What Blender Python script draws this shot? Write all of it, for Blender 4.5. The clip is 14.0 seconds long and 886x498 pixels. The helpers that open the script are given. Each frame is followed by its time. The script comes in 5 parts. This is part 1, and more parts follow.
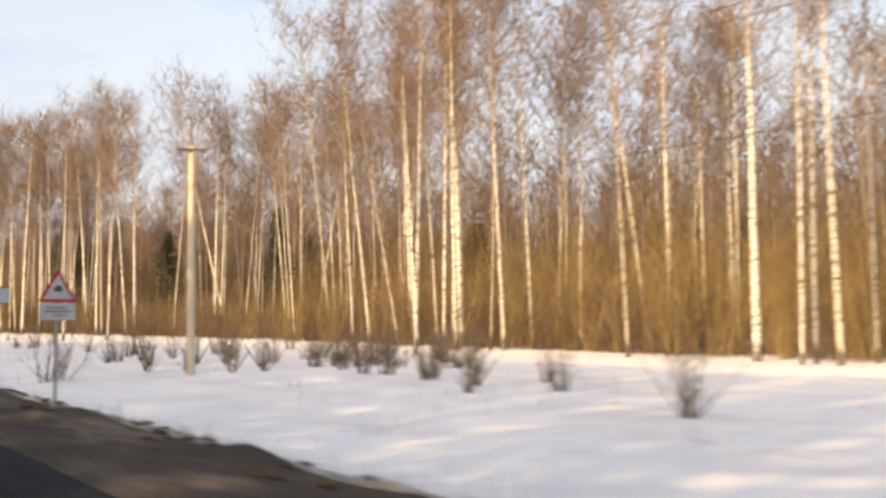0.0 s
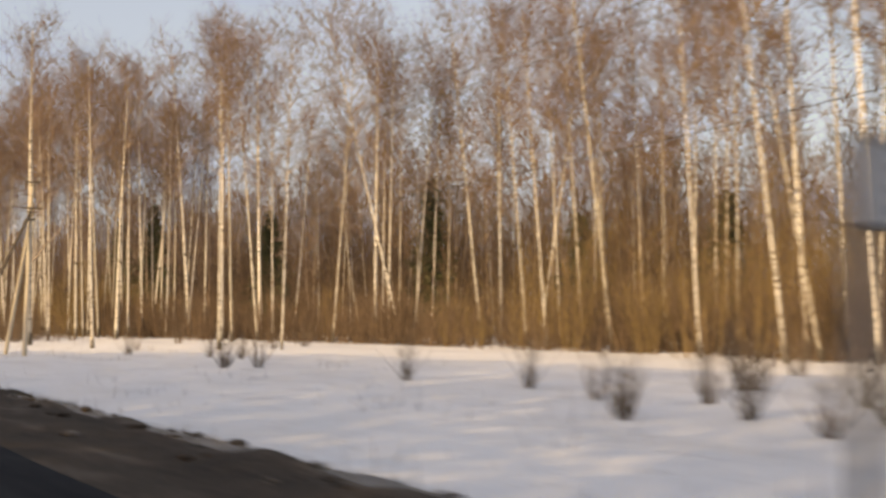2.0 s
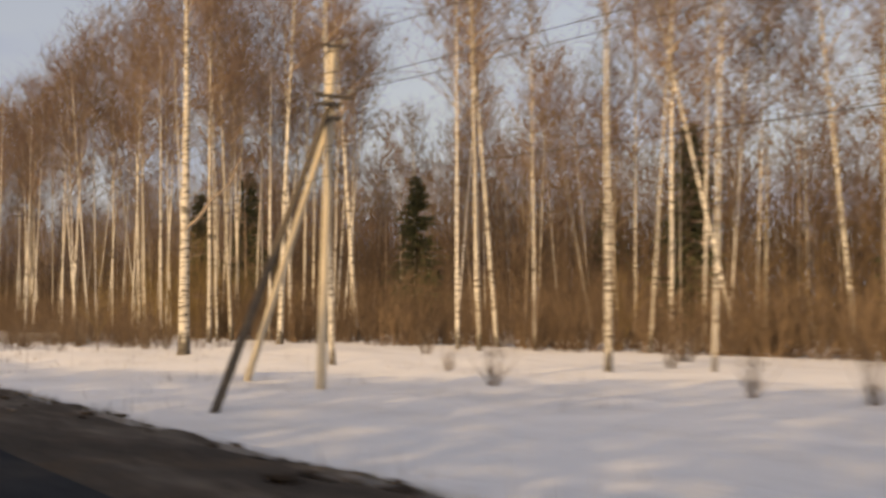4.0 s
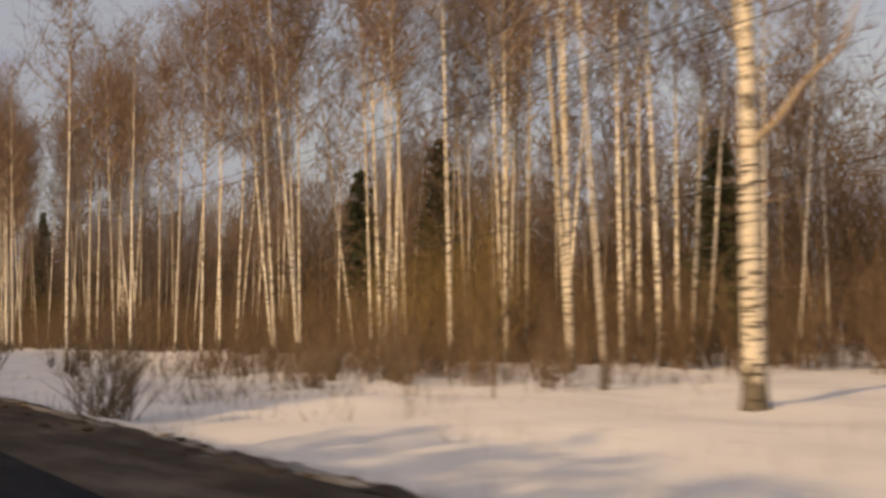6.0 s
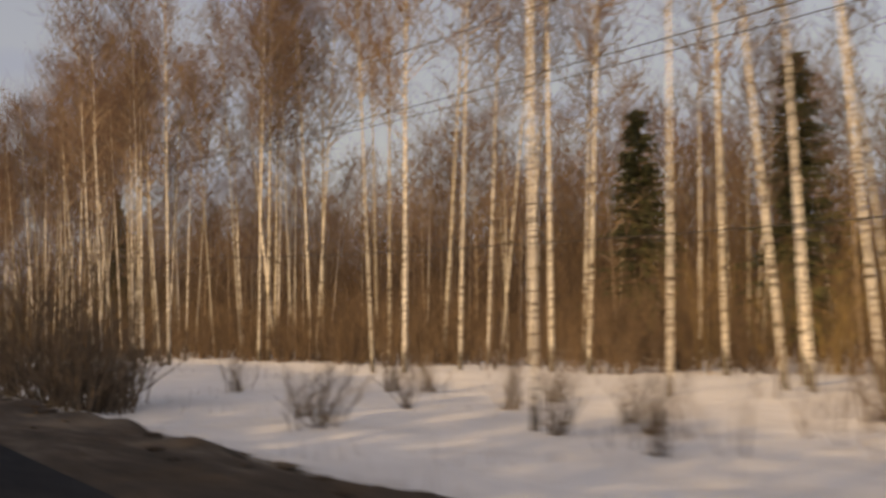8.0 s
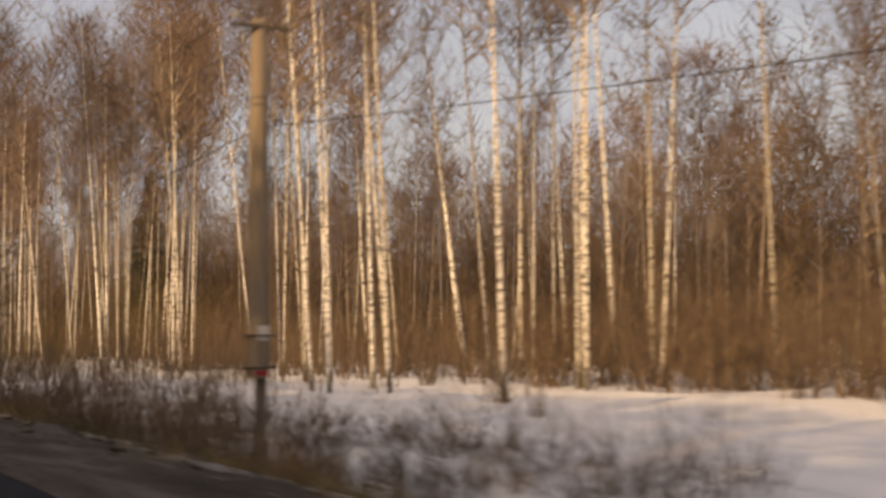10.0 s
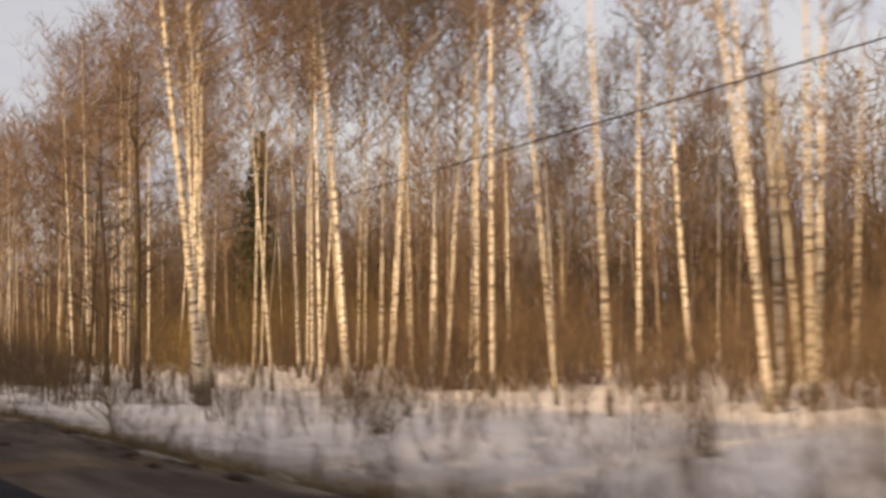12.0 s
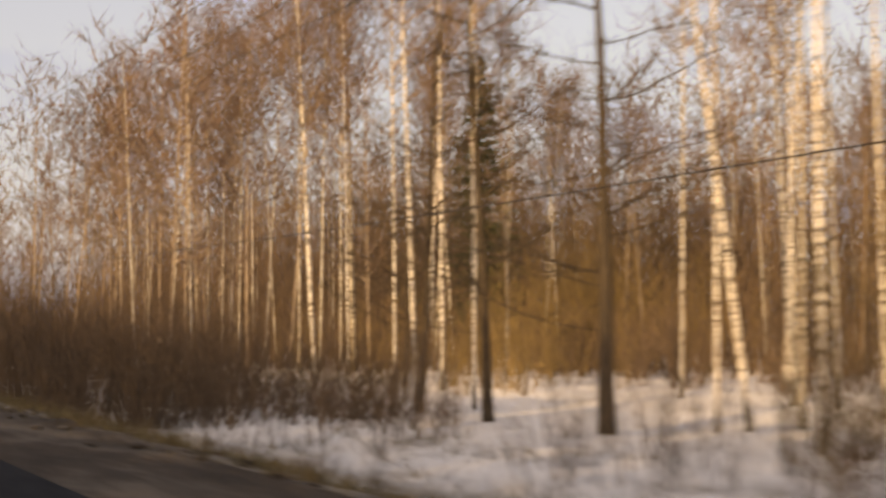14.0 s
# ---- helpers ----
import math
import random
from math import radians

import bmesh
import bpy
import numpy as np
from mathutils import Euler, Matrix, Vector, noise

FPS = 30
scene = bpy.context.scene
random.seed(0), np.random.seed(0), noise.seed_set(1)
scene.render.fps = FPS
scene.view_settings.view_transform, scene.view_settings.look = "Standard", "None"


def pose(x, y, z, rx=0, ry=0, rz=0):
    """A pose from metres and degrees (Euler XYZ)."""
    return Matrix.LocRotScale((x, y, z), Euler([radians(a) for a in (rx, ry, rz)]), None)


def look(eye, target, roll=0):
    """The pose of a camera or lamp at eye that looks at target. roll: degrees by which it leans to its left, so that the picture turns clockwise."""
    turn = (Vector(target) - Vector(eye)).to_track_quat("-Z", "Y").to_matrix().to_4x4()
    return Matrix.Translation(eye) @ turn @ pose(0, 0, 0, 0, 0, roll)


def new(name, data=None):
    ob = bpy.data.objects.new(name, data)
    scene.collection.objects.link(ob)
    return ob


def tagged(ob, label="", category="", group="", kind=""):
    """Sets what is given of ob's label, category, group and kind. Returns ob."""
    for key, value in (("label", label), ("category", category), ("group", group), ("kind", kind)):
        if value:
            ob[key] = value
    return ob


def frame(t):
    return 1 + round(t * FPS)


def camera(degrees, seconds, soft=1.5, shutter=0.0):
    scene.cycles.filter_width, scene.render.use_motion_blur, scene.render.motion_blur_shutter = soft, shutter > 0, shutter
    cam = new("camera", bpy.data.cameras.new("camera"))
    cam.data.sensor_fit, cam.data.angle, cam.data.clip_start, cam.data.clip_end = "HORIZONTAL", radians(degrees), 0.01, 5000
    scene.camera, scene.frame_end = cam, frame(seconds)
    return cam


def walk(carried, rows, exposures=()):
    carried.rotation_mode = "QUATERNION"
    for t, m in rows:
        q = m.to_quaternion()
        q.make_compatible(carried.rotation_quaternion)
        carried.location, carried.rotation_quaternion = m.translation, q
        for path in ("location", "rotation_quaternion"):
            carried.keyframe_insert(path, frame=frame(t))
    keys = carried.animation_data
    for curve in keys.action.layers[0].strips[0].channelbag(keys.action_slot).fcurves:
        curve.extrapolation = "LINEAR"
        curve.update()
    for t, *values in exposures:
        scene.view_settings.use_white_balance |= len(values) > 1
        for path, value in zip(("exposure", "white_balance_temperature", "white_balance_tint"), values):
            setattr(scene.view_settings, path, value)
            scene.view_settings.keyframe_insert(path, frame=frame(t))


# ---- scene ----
PATH = [
    (0.0, 0.0, 0.00, 2.0, 3.36, -0.20, -30.57),
    (0.5, 0.0, 10.04, 2.0, 2.93, 0.15, -30.66),
    (1.0, 0.0, 20.08, 2.0, 2.76, 0.52, -30.51),
    (1.5, 0.0, 30.12, 2.0, 2.72, 0.26, -30.76),
    (2.0, 0.0, 40.15, 2.0, 3.36, -0.21, -30.59),
    (2.5, 0.0, 50.17, 2.0, 3.68, -0.53, -30.61),
    (3.0, 0.0, 60.18, 2.0, 3.66, -0.92, -30.79),
    (3.5, 0.0, 70.16, 2.0, 3.71, -0.76, -30.96),
    (4.0, 0.0, 80.14, 2.0, 3.21, -0.42, -31.17),
    (4.5, 0.0, 90.13, 2.0, 3.37, -0.08, -30.89),
    (5.0, 0.0, 100.11, 2.0, 3.53, 0.15, -30.50),
    (5.5, 0.0, 110.10, 2.0, 3.87, 0.33, -30.23),
    (6.0, 0.0, 120.09, 2.0, 3.68, 0.11, -30.39),
    (6.5, 0.0, 130.07, 2.0, 3.56, 0.13, -30.60),
    (7.0, 0.0, 140.07, 2.0, 3.80, 0.21, -30.30),
    (7.5, 0.0, 150.07, 2.0, 3.79, 0.33, -29.92),
    (8.0, 0.0, 160.09, 2.0, 3.81, 0.02, -29.57),
    (8.5, 0.0, 170.12, 2.0, 3.67, -0.19, -29.53),
    (9.0, 0.0, 180.13, 2.0, 3.89, -0.09, -30.07),
    (9.5, 0.0, 190.14, 2.0, 4.00, 0.00, -30.82),
    (10.0, 0.0, 200.14, 2.0, 4.09, 0.03, -31.52),
    (10.5, 0.0, 210.14, 2.0, 3.98, -0.15, -31.84),
    (11.0, 0.0, 220.14, 2.0, 3.98, -0.16, -31.78),
    (11.5, 0.0, 230.13, 2.0, 3.84, -0.16, -31.78),
    (12.0, 0.0, 240.12, 2.0, 4.09, 0.08, -31.85),
    (12.5, 0.0, 250.10, 2.0, 4.37, 0.25, -31.87),
    (13.0, 0.0, 260.06, 2.0, 4.31, 0.09, -31.54),
    (13.5, 0.0, 270.02, 2.0, 4.12, -0.09, -31.27),
    (14.0, 0.0, 279.98, 2.0, 3.88, -0.20, -30.78),
]
cam = camera(39.4, 14.0, soft=2.9, shutter=0.55)
walk(cam, [(t, pose(x, y, z, 90 + pitch, roll, yaw)) for t, x, y, z, pitch, roll, yaw in PATH],
     exposures=[(0, 0.47, 17500, 17), (0.5, 0.21, 17500, 17), (1.5, -0.04, 17200, 17), (3.5, -0.29, 17200, 18), (6.5, -0.64, 20500, 22), (8, -0.62, 20000, 21), (10.5, -0.21, 23500, 24), (13, 0.03, 24000, 22), (14, 0.05, 28000, 23)])

# ---- light: a low afternoon sun behind the road side of the trees, hazy blue sky ----
SUN_ELEVATION = radians(20)
SUN_FROM = Vector((-0.937 * math.cos(SUN_ELEVATION), -0.35 * math.cos(SUN_ELEVATION), math.sin(SUN_ELEVATION)))

world = bpy.data.worlds.new("sky")
scene.world = world
world.use_nodes = True
wt = world.node_tree
wt.nodes.clear()
w_out = wt.nodes.new("ShaderNodeOutputWorld")
w_bg = wt.nodes.new("ShaderNodeBackground")
w_sky = wt.nodes.new("ShaderNodeTexSky")
w_sky.sky_type = "NISHITA"
w_sky.sun_disc = False
w_sky.sun_elevation = SUN_ELEVATION
w_sky.sun_rotation = math.atan2(SUN_FROM.x, SUN_FROM.y)
w_sky.dust_density = 3.0
w_sky.air_density = 1.0
w_sky.ozone_density = 3.0
# blue tint added over the whole dome, in noise, to dull its pale horizon
w_co = wt.nodes.new("ShaderNodeTexCoord")
w_map = wt.nodes.new("ShaderNodeMapping")
w_map.inputs["Scale"].default_value = (1, 1, 3.2)
w_noise = wt.nodes.new("ShaderNodeTexNoise")
w_noise.inputs["Scale"].default_value = 5.5
w_noise.inputs["Detail"].default_value = 6
w_ramp = wt.nodes.new("ShaderNodeValToRGB")
w_ramp.color_ramp.elements[0].position, w_ramp.color_ramp.elements[0].color = 0.5, (0.66, 0.66, 0.66, 1)
w_ramp.color_ramp.elements[1].position, w_ramp.color_ramp.elements[1].color = 0.78, (0.95, 0.95, 0.95, 1)
w_mix = wt.nodes.new("ShaderNodeMixRGB")
w_mix.inputs["Color2"].default_value = (0.84, 1.48, 3.3, 1)
wt.links.new(w_co.outputs["Generated"], w_map.inputs["Vector"])
wt.links.new(w_map.outputs["Vector"], w_noise.inputs["Vector"])
wt.links.new(w_noise.outputs["Fac"], w_ramp.inputs["Fac"])
wt.links.new(w_ramp.outputs["Color"], w_mix.inputs["Fac"])
wt.links.new(w_sky.outputs["Color"], w_mix.inputs["Color1"])
wt.links.new(w_mix.outputs["Color"], w_bg.inputs["Color"])
w_bg.inputs["Strength"].default_value = 0.36
wt.links.new(w_bg.outputs["Background"], w_out.inputs["Surface"])

sun_data = bpy.data.lights.new("sun", "SUN")
sun_data.energy = 3.9
sun_data.angle = radians(0.9)
sun_data.color = (1.0, 0.945, 0.84)
sun = new("sun", sun_data)
sun.matrix_world = look(SUN_FROM * 100, (0, 0, 0))

# ---- materials ----


def mat(name, rough=0.8):
    m = bpy.data.materials.new(name)
    m.use_nodes = True
    nt = m.node_tree
    b = nt.nodes["Principled BSDF"]
    b.inputs["Roughness"].default_value = rough
    b.inputs["Specular IOR Level"].default_value = 0.25
    return m, nt, b


def coords(nt, scale=(1, 1, 1), kind="Object"):
    c = nt.nodes.new("ShaderNodeTexCoord")
    p = nt.nodes.new("ShaderNodeMapping")
    p.inputs["Scale"].default_value = scale
    nt.links.new(c.outputs[kind], p.inputs["Vector"])
    return p.outputs["Vector"]


def noise_tex(nt, vec, scale, detail=4, rough=0.55):
    n = nt.nodes.new("ShaderNodeTexNoise")
    n.inputs["Scale"].default_value = scale
    n.inputs["Detail"].default_value = detail
    n.inputs["Roughness"].default_value = rough
    nt.links.new(vec, n.inputs["Vector"])
    return n.outputs["Fac"]


def ramp(nt, fac, stops):
    r = nt.nodes.new("ShaderNodeValToRGB")
    while len(r.color_ramp.elements) < len(stops):
        r.color_ramp.elements.new(0.5)
    for e, (pos, col) in zip(r.color_ramp.elements, stops):
        e.position, e.color = pos, (*col, 1)
    nt.links.new(fac, r.inputs["Fac"])
    return r.outputs["Color"]


def mixed(nt, fac, a, b, blend="MIX"):
    x = nt.nodes.new("ShaderNodeMixRGB")
    x.blend_type = blend
    for socket, value in ((x.inputs["Fac"], fac), (x.inputs["Color1"], a), (x.inputs["Color2"], b)):
        if isinstance(value, (int, float)):
            socket.default_value = value
        elif isinstance(value, tuple):
            socket.default_value = (*value, 1)
        else:
            nt.links.new(value, socket)
    return x.outputs["Color"]


def bump(nt, b, height, strength, distance):
    n = nt.nodes.new("ShaderNodeBump")
    n.inputs["Strength"].default_value = strength
    n.inputs["Distance"].default_value = distance
    nt.links.new(height, n.inputs["Height"])
    nt.links.new(n.outputs["Normal"], b.inputs["Normal"])


def two_tone(name, dark, light, scale, rough=0.8, stretch=(1, 1, 1), bump_m=0.0, spread=0.0, per="object"):
    """A surface of two tones in noise, with a finer noise over it; spread varies it from piece to piece."""
    m, nt, b = mat(name, rough)
    v = coords(nt, stretch)
    big = noise_tex(nt, v, scale)
    fine = noise_tex(nt, v, scale * 6.3, 3)
    col = ramp(nt, big, [(0.32, dark), (0.68, light)])
    col = mixed(nt, 0.45, col, ramp(nt, fine, [(0.3, dark), (0.7, light)]))
    if spread:
        if per == "object":
            o = nt.nodes.new("ShaderNodeObjectInfo").outputs["Random"]
        else:
            o = nt.nodes.new("ShaderNodeNewGeometry").outputs["Random Per Island"]
        tone = ramp(nt, o, [(0.0, (1 - spread,) * 3), (1.0, (1 + spread, 1 + spread * 0.92, 1 + spread * 0.8))])
        col = mixed(nt, 1.0, col, tone, "MULTIPLY")
    nt.links.new(col, b.inputs["Base Color"])
    if bump_m:
        bump(nt, b, fine, 0.7, bump_m)
    return m


def birch_bark(name, pale, warm, dark):
    m, nt, b = mat(name, 0.7)
    v = coords(nt)
    lines = noise_tex(nt, coords(nt, (2.2, 2.2, 6.6)), 1.6, 5, 0.7)
    patches = noise_tex(nt, coords(nt, (1, 1, 0.5)), 1.3, 4, 0.6)
    knots = noise_tex(nt, coords(nt, (2.0, 2.0, 1.1)), 1.1, 3, 0.6)
    base = ramp(nt, patches, [(0.3, warm), (0.62, pale)])
    base = mixed(nt, ramp(nt, lines, [(0.51, (0, 0, 0)), (0.57, (0.92, 0.92, 0.92))]), base, dark)
    base = mixed(nt, ramp(nt, knots, [(0.6, (0, 0, 0)), (0.67, (0.8, 0.8, 0.8))]), base, dark)
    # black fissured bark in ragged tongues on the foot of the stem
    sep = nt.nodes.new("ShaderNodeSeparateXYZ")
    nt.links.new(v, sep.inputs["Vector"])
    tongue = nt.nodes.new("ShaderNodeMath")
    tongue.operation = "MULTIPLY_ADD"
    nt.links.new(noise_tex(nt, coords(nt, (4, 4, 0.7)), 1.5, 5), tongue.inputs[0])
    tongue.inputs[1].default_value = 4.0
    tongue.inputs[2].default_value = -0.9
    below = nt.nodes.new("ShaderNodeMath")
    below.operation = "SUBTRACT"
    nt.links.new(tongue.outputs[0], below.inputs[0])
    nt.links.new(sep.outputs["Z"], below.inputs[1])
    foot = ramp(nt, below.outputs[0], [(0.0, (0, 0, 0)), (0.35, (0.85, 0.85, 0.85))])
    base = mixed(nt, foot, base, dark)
    rnd = nt.nodes.new("ShaderNodeObjectInfo").outputs["Random"]
    base = mixed(nt, 1.0, base, ramp(nt, rnd, [(0, (0.58, 0.54, 0.48)), (0.35, (0.86, 0.84, 0.80)), (1, (1.06, 1.05, 1.04))]), "MULTIPLY")
    nt.links.new(base, b.inputs["Base Color"])
    bump(nt, b, lines, 0.5, 0.02)
    return m


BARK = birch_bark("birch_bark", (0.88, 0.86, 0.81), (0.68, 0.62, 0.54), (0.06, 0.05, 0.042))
BARK_DARK = two_tone("alder_bark", (0.032, 0.025, 0.018), (0.105, 0.078, 0.055), 3.0, 0.9, (3, 3, 0.7), 0.02)
LIMB = two_tone("birch_limb_bark", (0.195, 0.145, 0.112), (0.45, 0.37, 0.295), 2.0, 0.85, spread=0.3, per="island")
TWIG = two_tone("birch_twigs", (0.10, 0.066, 0.052), (0.235, 0.163, 0.13), 0.5, 0.9, spread=0.35, per="island")
BRUSH = two_tone("brush_stems", (0.072, 0.048, 0.034), (0.205, 0.143, 0.098), 0.12, 0.9, spread=0.4, per="island")
WILLOW = two_tone("willow_stems", (0.13, 0.088, 0.04), (0.30, 0.212, 0.105), 0.12, 0.9, spread=0.35, per="island")
SHRUB = two_tone("willow_shrub_bark", (0.10, 0.074, 0.056), (0.235, 0.176, 0.13), 1.2, 0.9, spread=0.3, per="island")
NEEDLE = two_tone("spruce_needles", (0.036, 0.044, 0.024), (0.098, 0.106, 0.054), 1.6, 0.8, spread=0.35, per="island")
WOOD = two_tone("weathered_pole_wood", (0.44, 0.375, 0.28), (0.68, 0.60, 0.47), 3.0, 0.85, (6, 6, 0.35), 0.01)
WOOD_DARK = two_tone("tarred_wood", (0.06, 0.05, 0.04), (0.16, 0.13, 0.10), 3.0, 0.85, (6, 6, 0.35), 0.01)
WOOD_BROWN = two_tone("brown_pole_wood", (0.17, 0.13, 0.095), (0.33, 0.255, 0.185), 3.0, 0.85, (6, 6, 0.35), 0.01)
# concrete of the pole stub, with the shade it stands in put into its colour
STUB = two_tone("shaded_concrete", (0.10, 0.085, 0.075), (0.20, 0.17, 0.145), 4.0, 0.9, (1, 1, 0.5), 0.004)
STEEL = two_tone("rusty_steel", (0.05, 0.045, 0.04), (0.12, 0.10, 0.085), 8.0, 0.6)
PORCELAIN = two_tone("insulator_glaze", (0.25, 0.27, 0.26), (0.4, 0.42, 0.40), 9.0, 0.3)
WIRE = two_tone("aluminium_wire", (0.03, 0.028, 0.026), (0.07, 0.065, 0.06), 3.0, 0.6)
GALV = two_tone("galvanised_post", (0.22, 0.22, 0.22), (0.34, 0.34, 0.33), 5.0, 0.6)
SIGN_WHITE = two_tone("sign_white", (0.36, 0.38, 0.39), (0.50, 0.51, 0.51), 2.5, 0.5)
SIGN_GREY = two_tone("sign_back_grey", (0.2, 0.21, 0.215), (0.27, 0.275, 0.28), 4.0, 0.6)
SIGN_RED = two_tone("sign_red", (0.36, 0.02, 0.03), (0.52, 0.03, 0.05), 4.0, 0.5)
SIGN_INK = two_tone("sign_ink", (0.05, 0.055, 0.07), (0.09, 0.095, 0.11), 6.0, 0.6)
ASPHALT = two_tone("asphalt", (0.016, 0.017, 0.019), (0.040, 0.040, 0.041), 0.9, 0.97, (1, 0.25, 1), 0.006)

ASPHALT.node_tree.nodes["Principled BSDF"].inputs["Specular IOR Level"].default_value = 0.05


def snow_material():
    m, nt, b = mat("old_snow", 0.55)
    v = coords(nt)
    drift = noise_tex(nt, coords(nt, (1, 0.45, 1)), 0.16, 5)
    grain = noise_tex(nt, v, 5.0, 5, 0.65)
    crust = noise_tex(nt, coords(nt, (1, 0.4, 1)), 1.1, 5, 0.6)
    col = ramp(nt, drift, [(0.3, (0.81, 0.79, 0.75)), (0.7, (0.895, 0.872, 0.83))])
    col = mixed(nt, ramp(nt, crust, [(0.58, (0, 0, 0)), (0.8, (0.5, 0.5, 0.5))]), col, (0.55, 0.51, 0.46))
    col = mixed(nt, ramp(nt, grain, [(0.66, (0, 0, 0)), (0.74, (0.55, 0.55, 0.55))]), col, (0.30, 0.25, 0.2))
    # wind-packed patches, greyer than the rest
    packed = noise_tex(nt, coords(nt, (0.9, 0.28, 1)), 0.42, 5, 0.6)
    col = mixed(nt, ramp(nt, packed, [(0.48, (0, 0, 0)), (0.68, (0.45, 0.45, 0.45))]), col, (0.63, 0.60, 0.555))
    # grit thrown from the road lies on the bank beside it
    sep = nt.nodes.new("ShaderNodeSeparateXYZ")
    nt.links.new(v, sep.inputs["Vector"])
    near = nt.nodes.new("ShaderNodeMapRange")
    near.inputs["From Min"].default_value = 9.0
    near.inputs["From Max"].default_value = 4.6
    side = nt.nodes.new("ShaderNodeMapRange")
    side.inputs["From Min"].default_value = -14
    side.inputs["From Max"].default_value = -9
    nt.links.new(sep.outputs["X"], side.inputs["Value"])
    both = nt.nodes.new("ShaderNodeMath")
    both.operation = "MULTIPLY"
    nt.links.new(side.outputs["Result"], both.inputs[1])
    nt.links.new(sep.outputs["X"], near.inputs["Value"])
    grit = nt.nodes.new("ShaderNodeMath")
    grit.operation = "MULTIPLY"
    nt.links.new(near.outputs["Result"], both.inputs[0])
    nt.links.new(both.outputs[0], grit.inputs[0])
    nt.links.new(ramp(nt, noise_tex(nt, coords(nt, (1, 0.3, 1)), 2.2, 6, 0.7), [(0.36, (0.3, 0.3, 0.3)), (0.56, (1, 1, 1))]), grit.inputs[1])
    col = mixed(nt, grit.outputs[0], col, (0.22, 0.18, 0.145))
    # the thawing lip of the bank is almost wholly mud
    lip = nt.nodes.new("ShaderNodeMapRange")
    lip.inputs["From Min"].default_value = 7.0
    lip.inputs["From Max"].default_value = 5.8
    nt.links.new(sep.outputs["X"], lip.inputs["Value"])
    muddy = nt.nodes.new("ShaderNodeMath")
    muddy.operation = "MULTIPLY"
    nt.links.new(lip.outputs["Result"], muddy.inputs[0])
    nt.links.new(ramp(nt, noise_tex(nt, coords(nt, (1, 0.4, 1)), 1.4, 6, 0.7), [(0.3, (0.35, 0.35, 0.35)), (0.5, (0.95, 0.95, 0.95))]), muddy.inputs[1])
    verge = nt.nodes.new("ShaderNodeMath")
    verge.operation = "MULTIPLY"
    nt.links.new(muddy.outputs[0], verge.inputs[0])
    nt.links.new(side.outputs["Result"], verge.inputs[1])
    col = mixed(nt, verge.outputs[0], col, (0.16, 0.125, 0.095))
    # a stretch where the mud of the thaw runs further down the bank
    wide = nt.nodes.new("ShaderNodeMapRange")
    wide.inputs["From Min"].default_value = 14.5
    wide.inputs["From Max"].default_value = 9.0
    nt.links.new(sep.outputs["X"], wide.inputs["Value"])
    start = nt.nodes.new("ShaderNodeMapRange")
    start.inputs["From Min"].default_value = 208
    start.inputs["From Max"].default_value = 230
    nt.links.new(sep.outputs["Y"], start.inputs["Value"])
    stretch = nt.nodes.new("ShaderNodeMath")
    stretch.operation = "MULTIPLY"
    nt.links.new(wide.outputs["Result"], stretch.inputs[0])
    nt.links.new(start.outputs["Result"], stretch.inputs[1])
    patchy = nt.nodes.new("ShaderNodeMath")
    patchy.operation = "MULTIPLY"
    nt.links.new(stretch.outputs[0], patchy.inputs[0])
    nt.links.new(ramp(nt, noise_tex(nt, coords(nt, (1, 0.35, 1)), 0.9, 6, 0.7), [(0.32, (0.25, 0.25, 0.25)), (0.55, (0.95, 0.95, 0.95))]), patchy.inputs[1])
    gone = nt.nodes.new("ShaderNodeMath")
    gone.operation = "MULTIPLY"
    nt.links.new(patchy.outputs[0], gone.inputs[0])
    nt.links.new(side.outputs["Result"], gone.inputs[1])
    col = mixed(nt, gone.outputs[0], col, (0.17, 0.135, 0.10))
    nt.links.new(col, b.inputs["Base Color"])
    mixh = mixed(nt, 0.35, crust, grain)
    bump(nt, b, mixh, 0.55, 0.10)
    return m


SNOW = snow_material()


def shoulder_material():
    m, nt, b = mat("muddy_shoulder", 0.95)
    b.inputs["Specular IOR Level"].default_value = 0.08
    v = coords(nt, (1, 0.35, 1))
    big = noise_tex(nt, v, 0.9, 6, 0.65)
    fine = noise_tex(nt, coords(nt), 9.0, 5, 0.7)
    col = ramp(nt, big, [(0.3, (0.03, 0.021, 0.015)), (0.5, (0.085, 0.06, 0.043)), (0.68, (0.24, 0.185, 0.14))])
    col = mixed(nt, 0.4, col, ramp(nt, fine, [(0.3, (0.025, 0.02, 0.017)), (0.7, (0.14, 0.112, 0.09))]))
    nt.links.new(col, b.inputs["Base Color"])
    bump(nt, b, fine, 0.8, 0.03)
    return m


SHOULDER = shoulder_material()

# ---- building helpers ----


def part(name, bm, material, parent=None, label=""):
    me = bpy.data.meshes.new(name)
    bm.to_mesh(me)
    bm.free()
    for x in material if isinstance(material, (list, tuple)) else [material]:
        me.materials.append(x)
    ob = new(name, me)
    if parent:
        ob.parent = parent
    if label:
        ob["label"] = label
    return ob


def mesh_from(name, verts, faces, materials, slots=None, smooth=False):
    me = bpy.data.meshes.new(name)
    me.from_pydata(verts, [], faces)
    for x in materials:
        me.materials.append(x)
    if slots is not None:
        me.polygons.foreach_set("material_index", slots)
    if smooth:
        me.polygons.foreach_set("use_smooth", [True] * len(me.polygons))
    me.update()
    return me


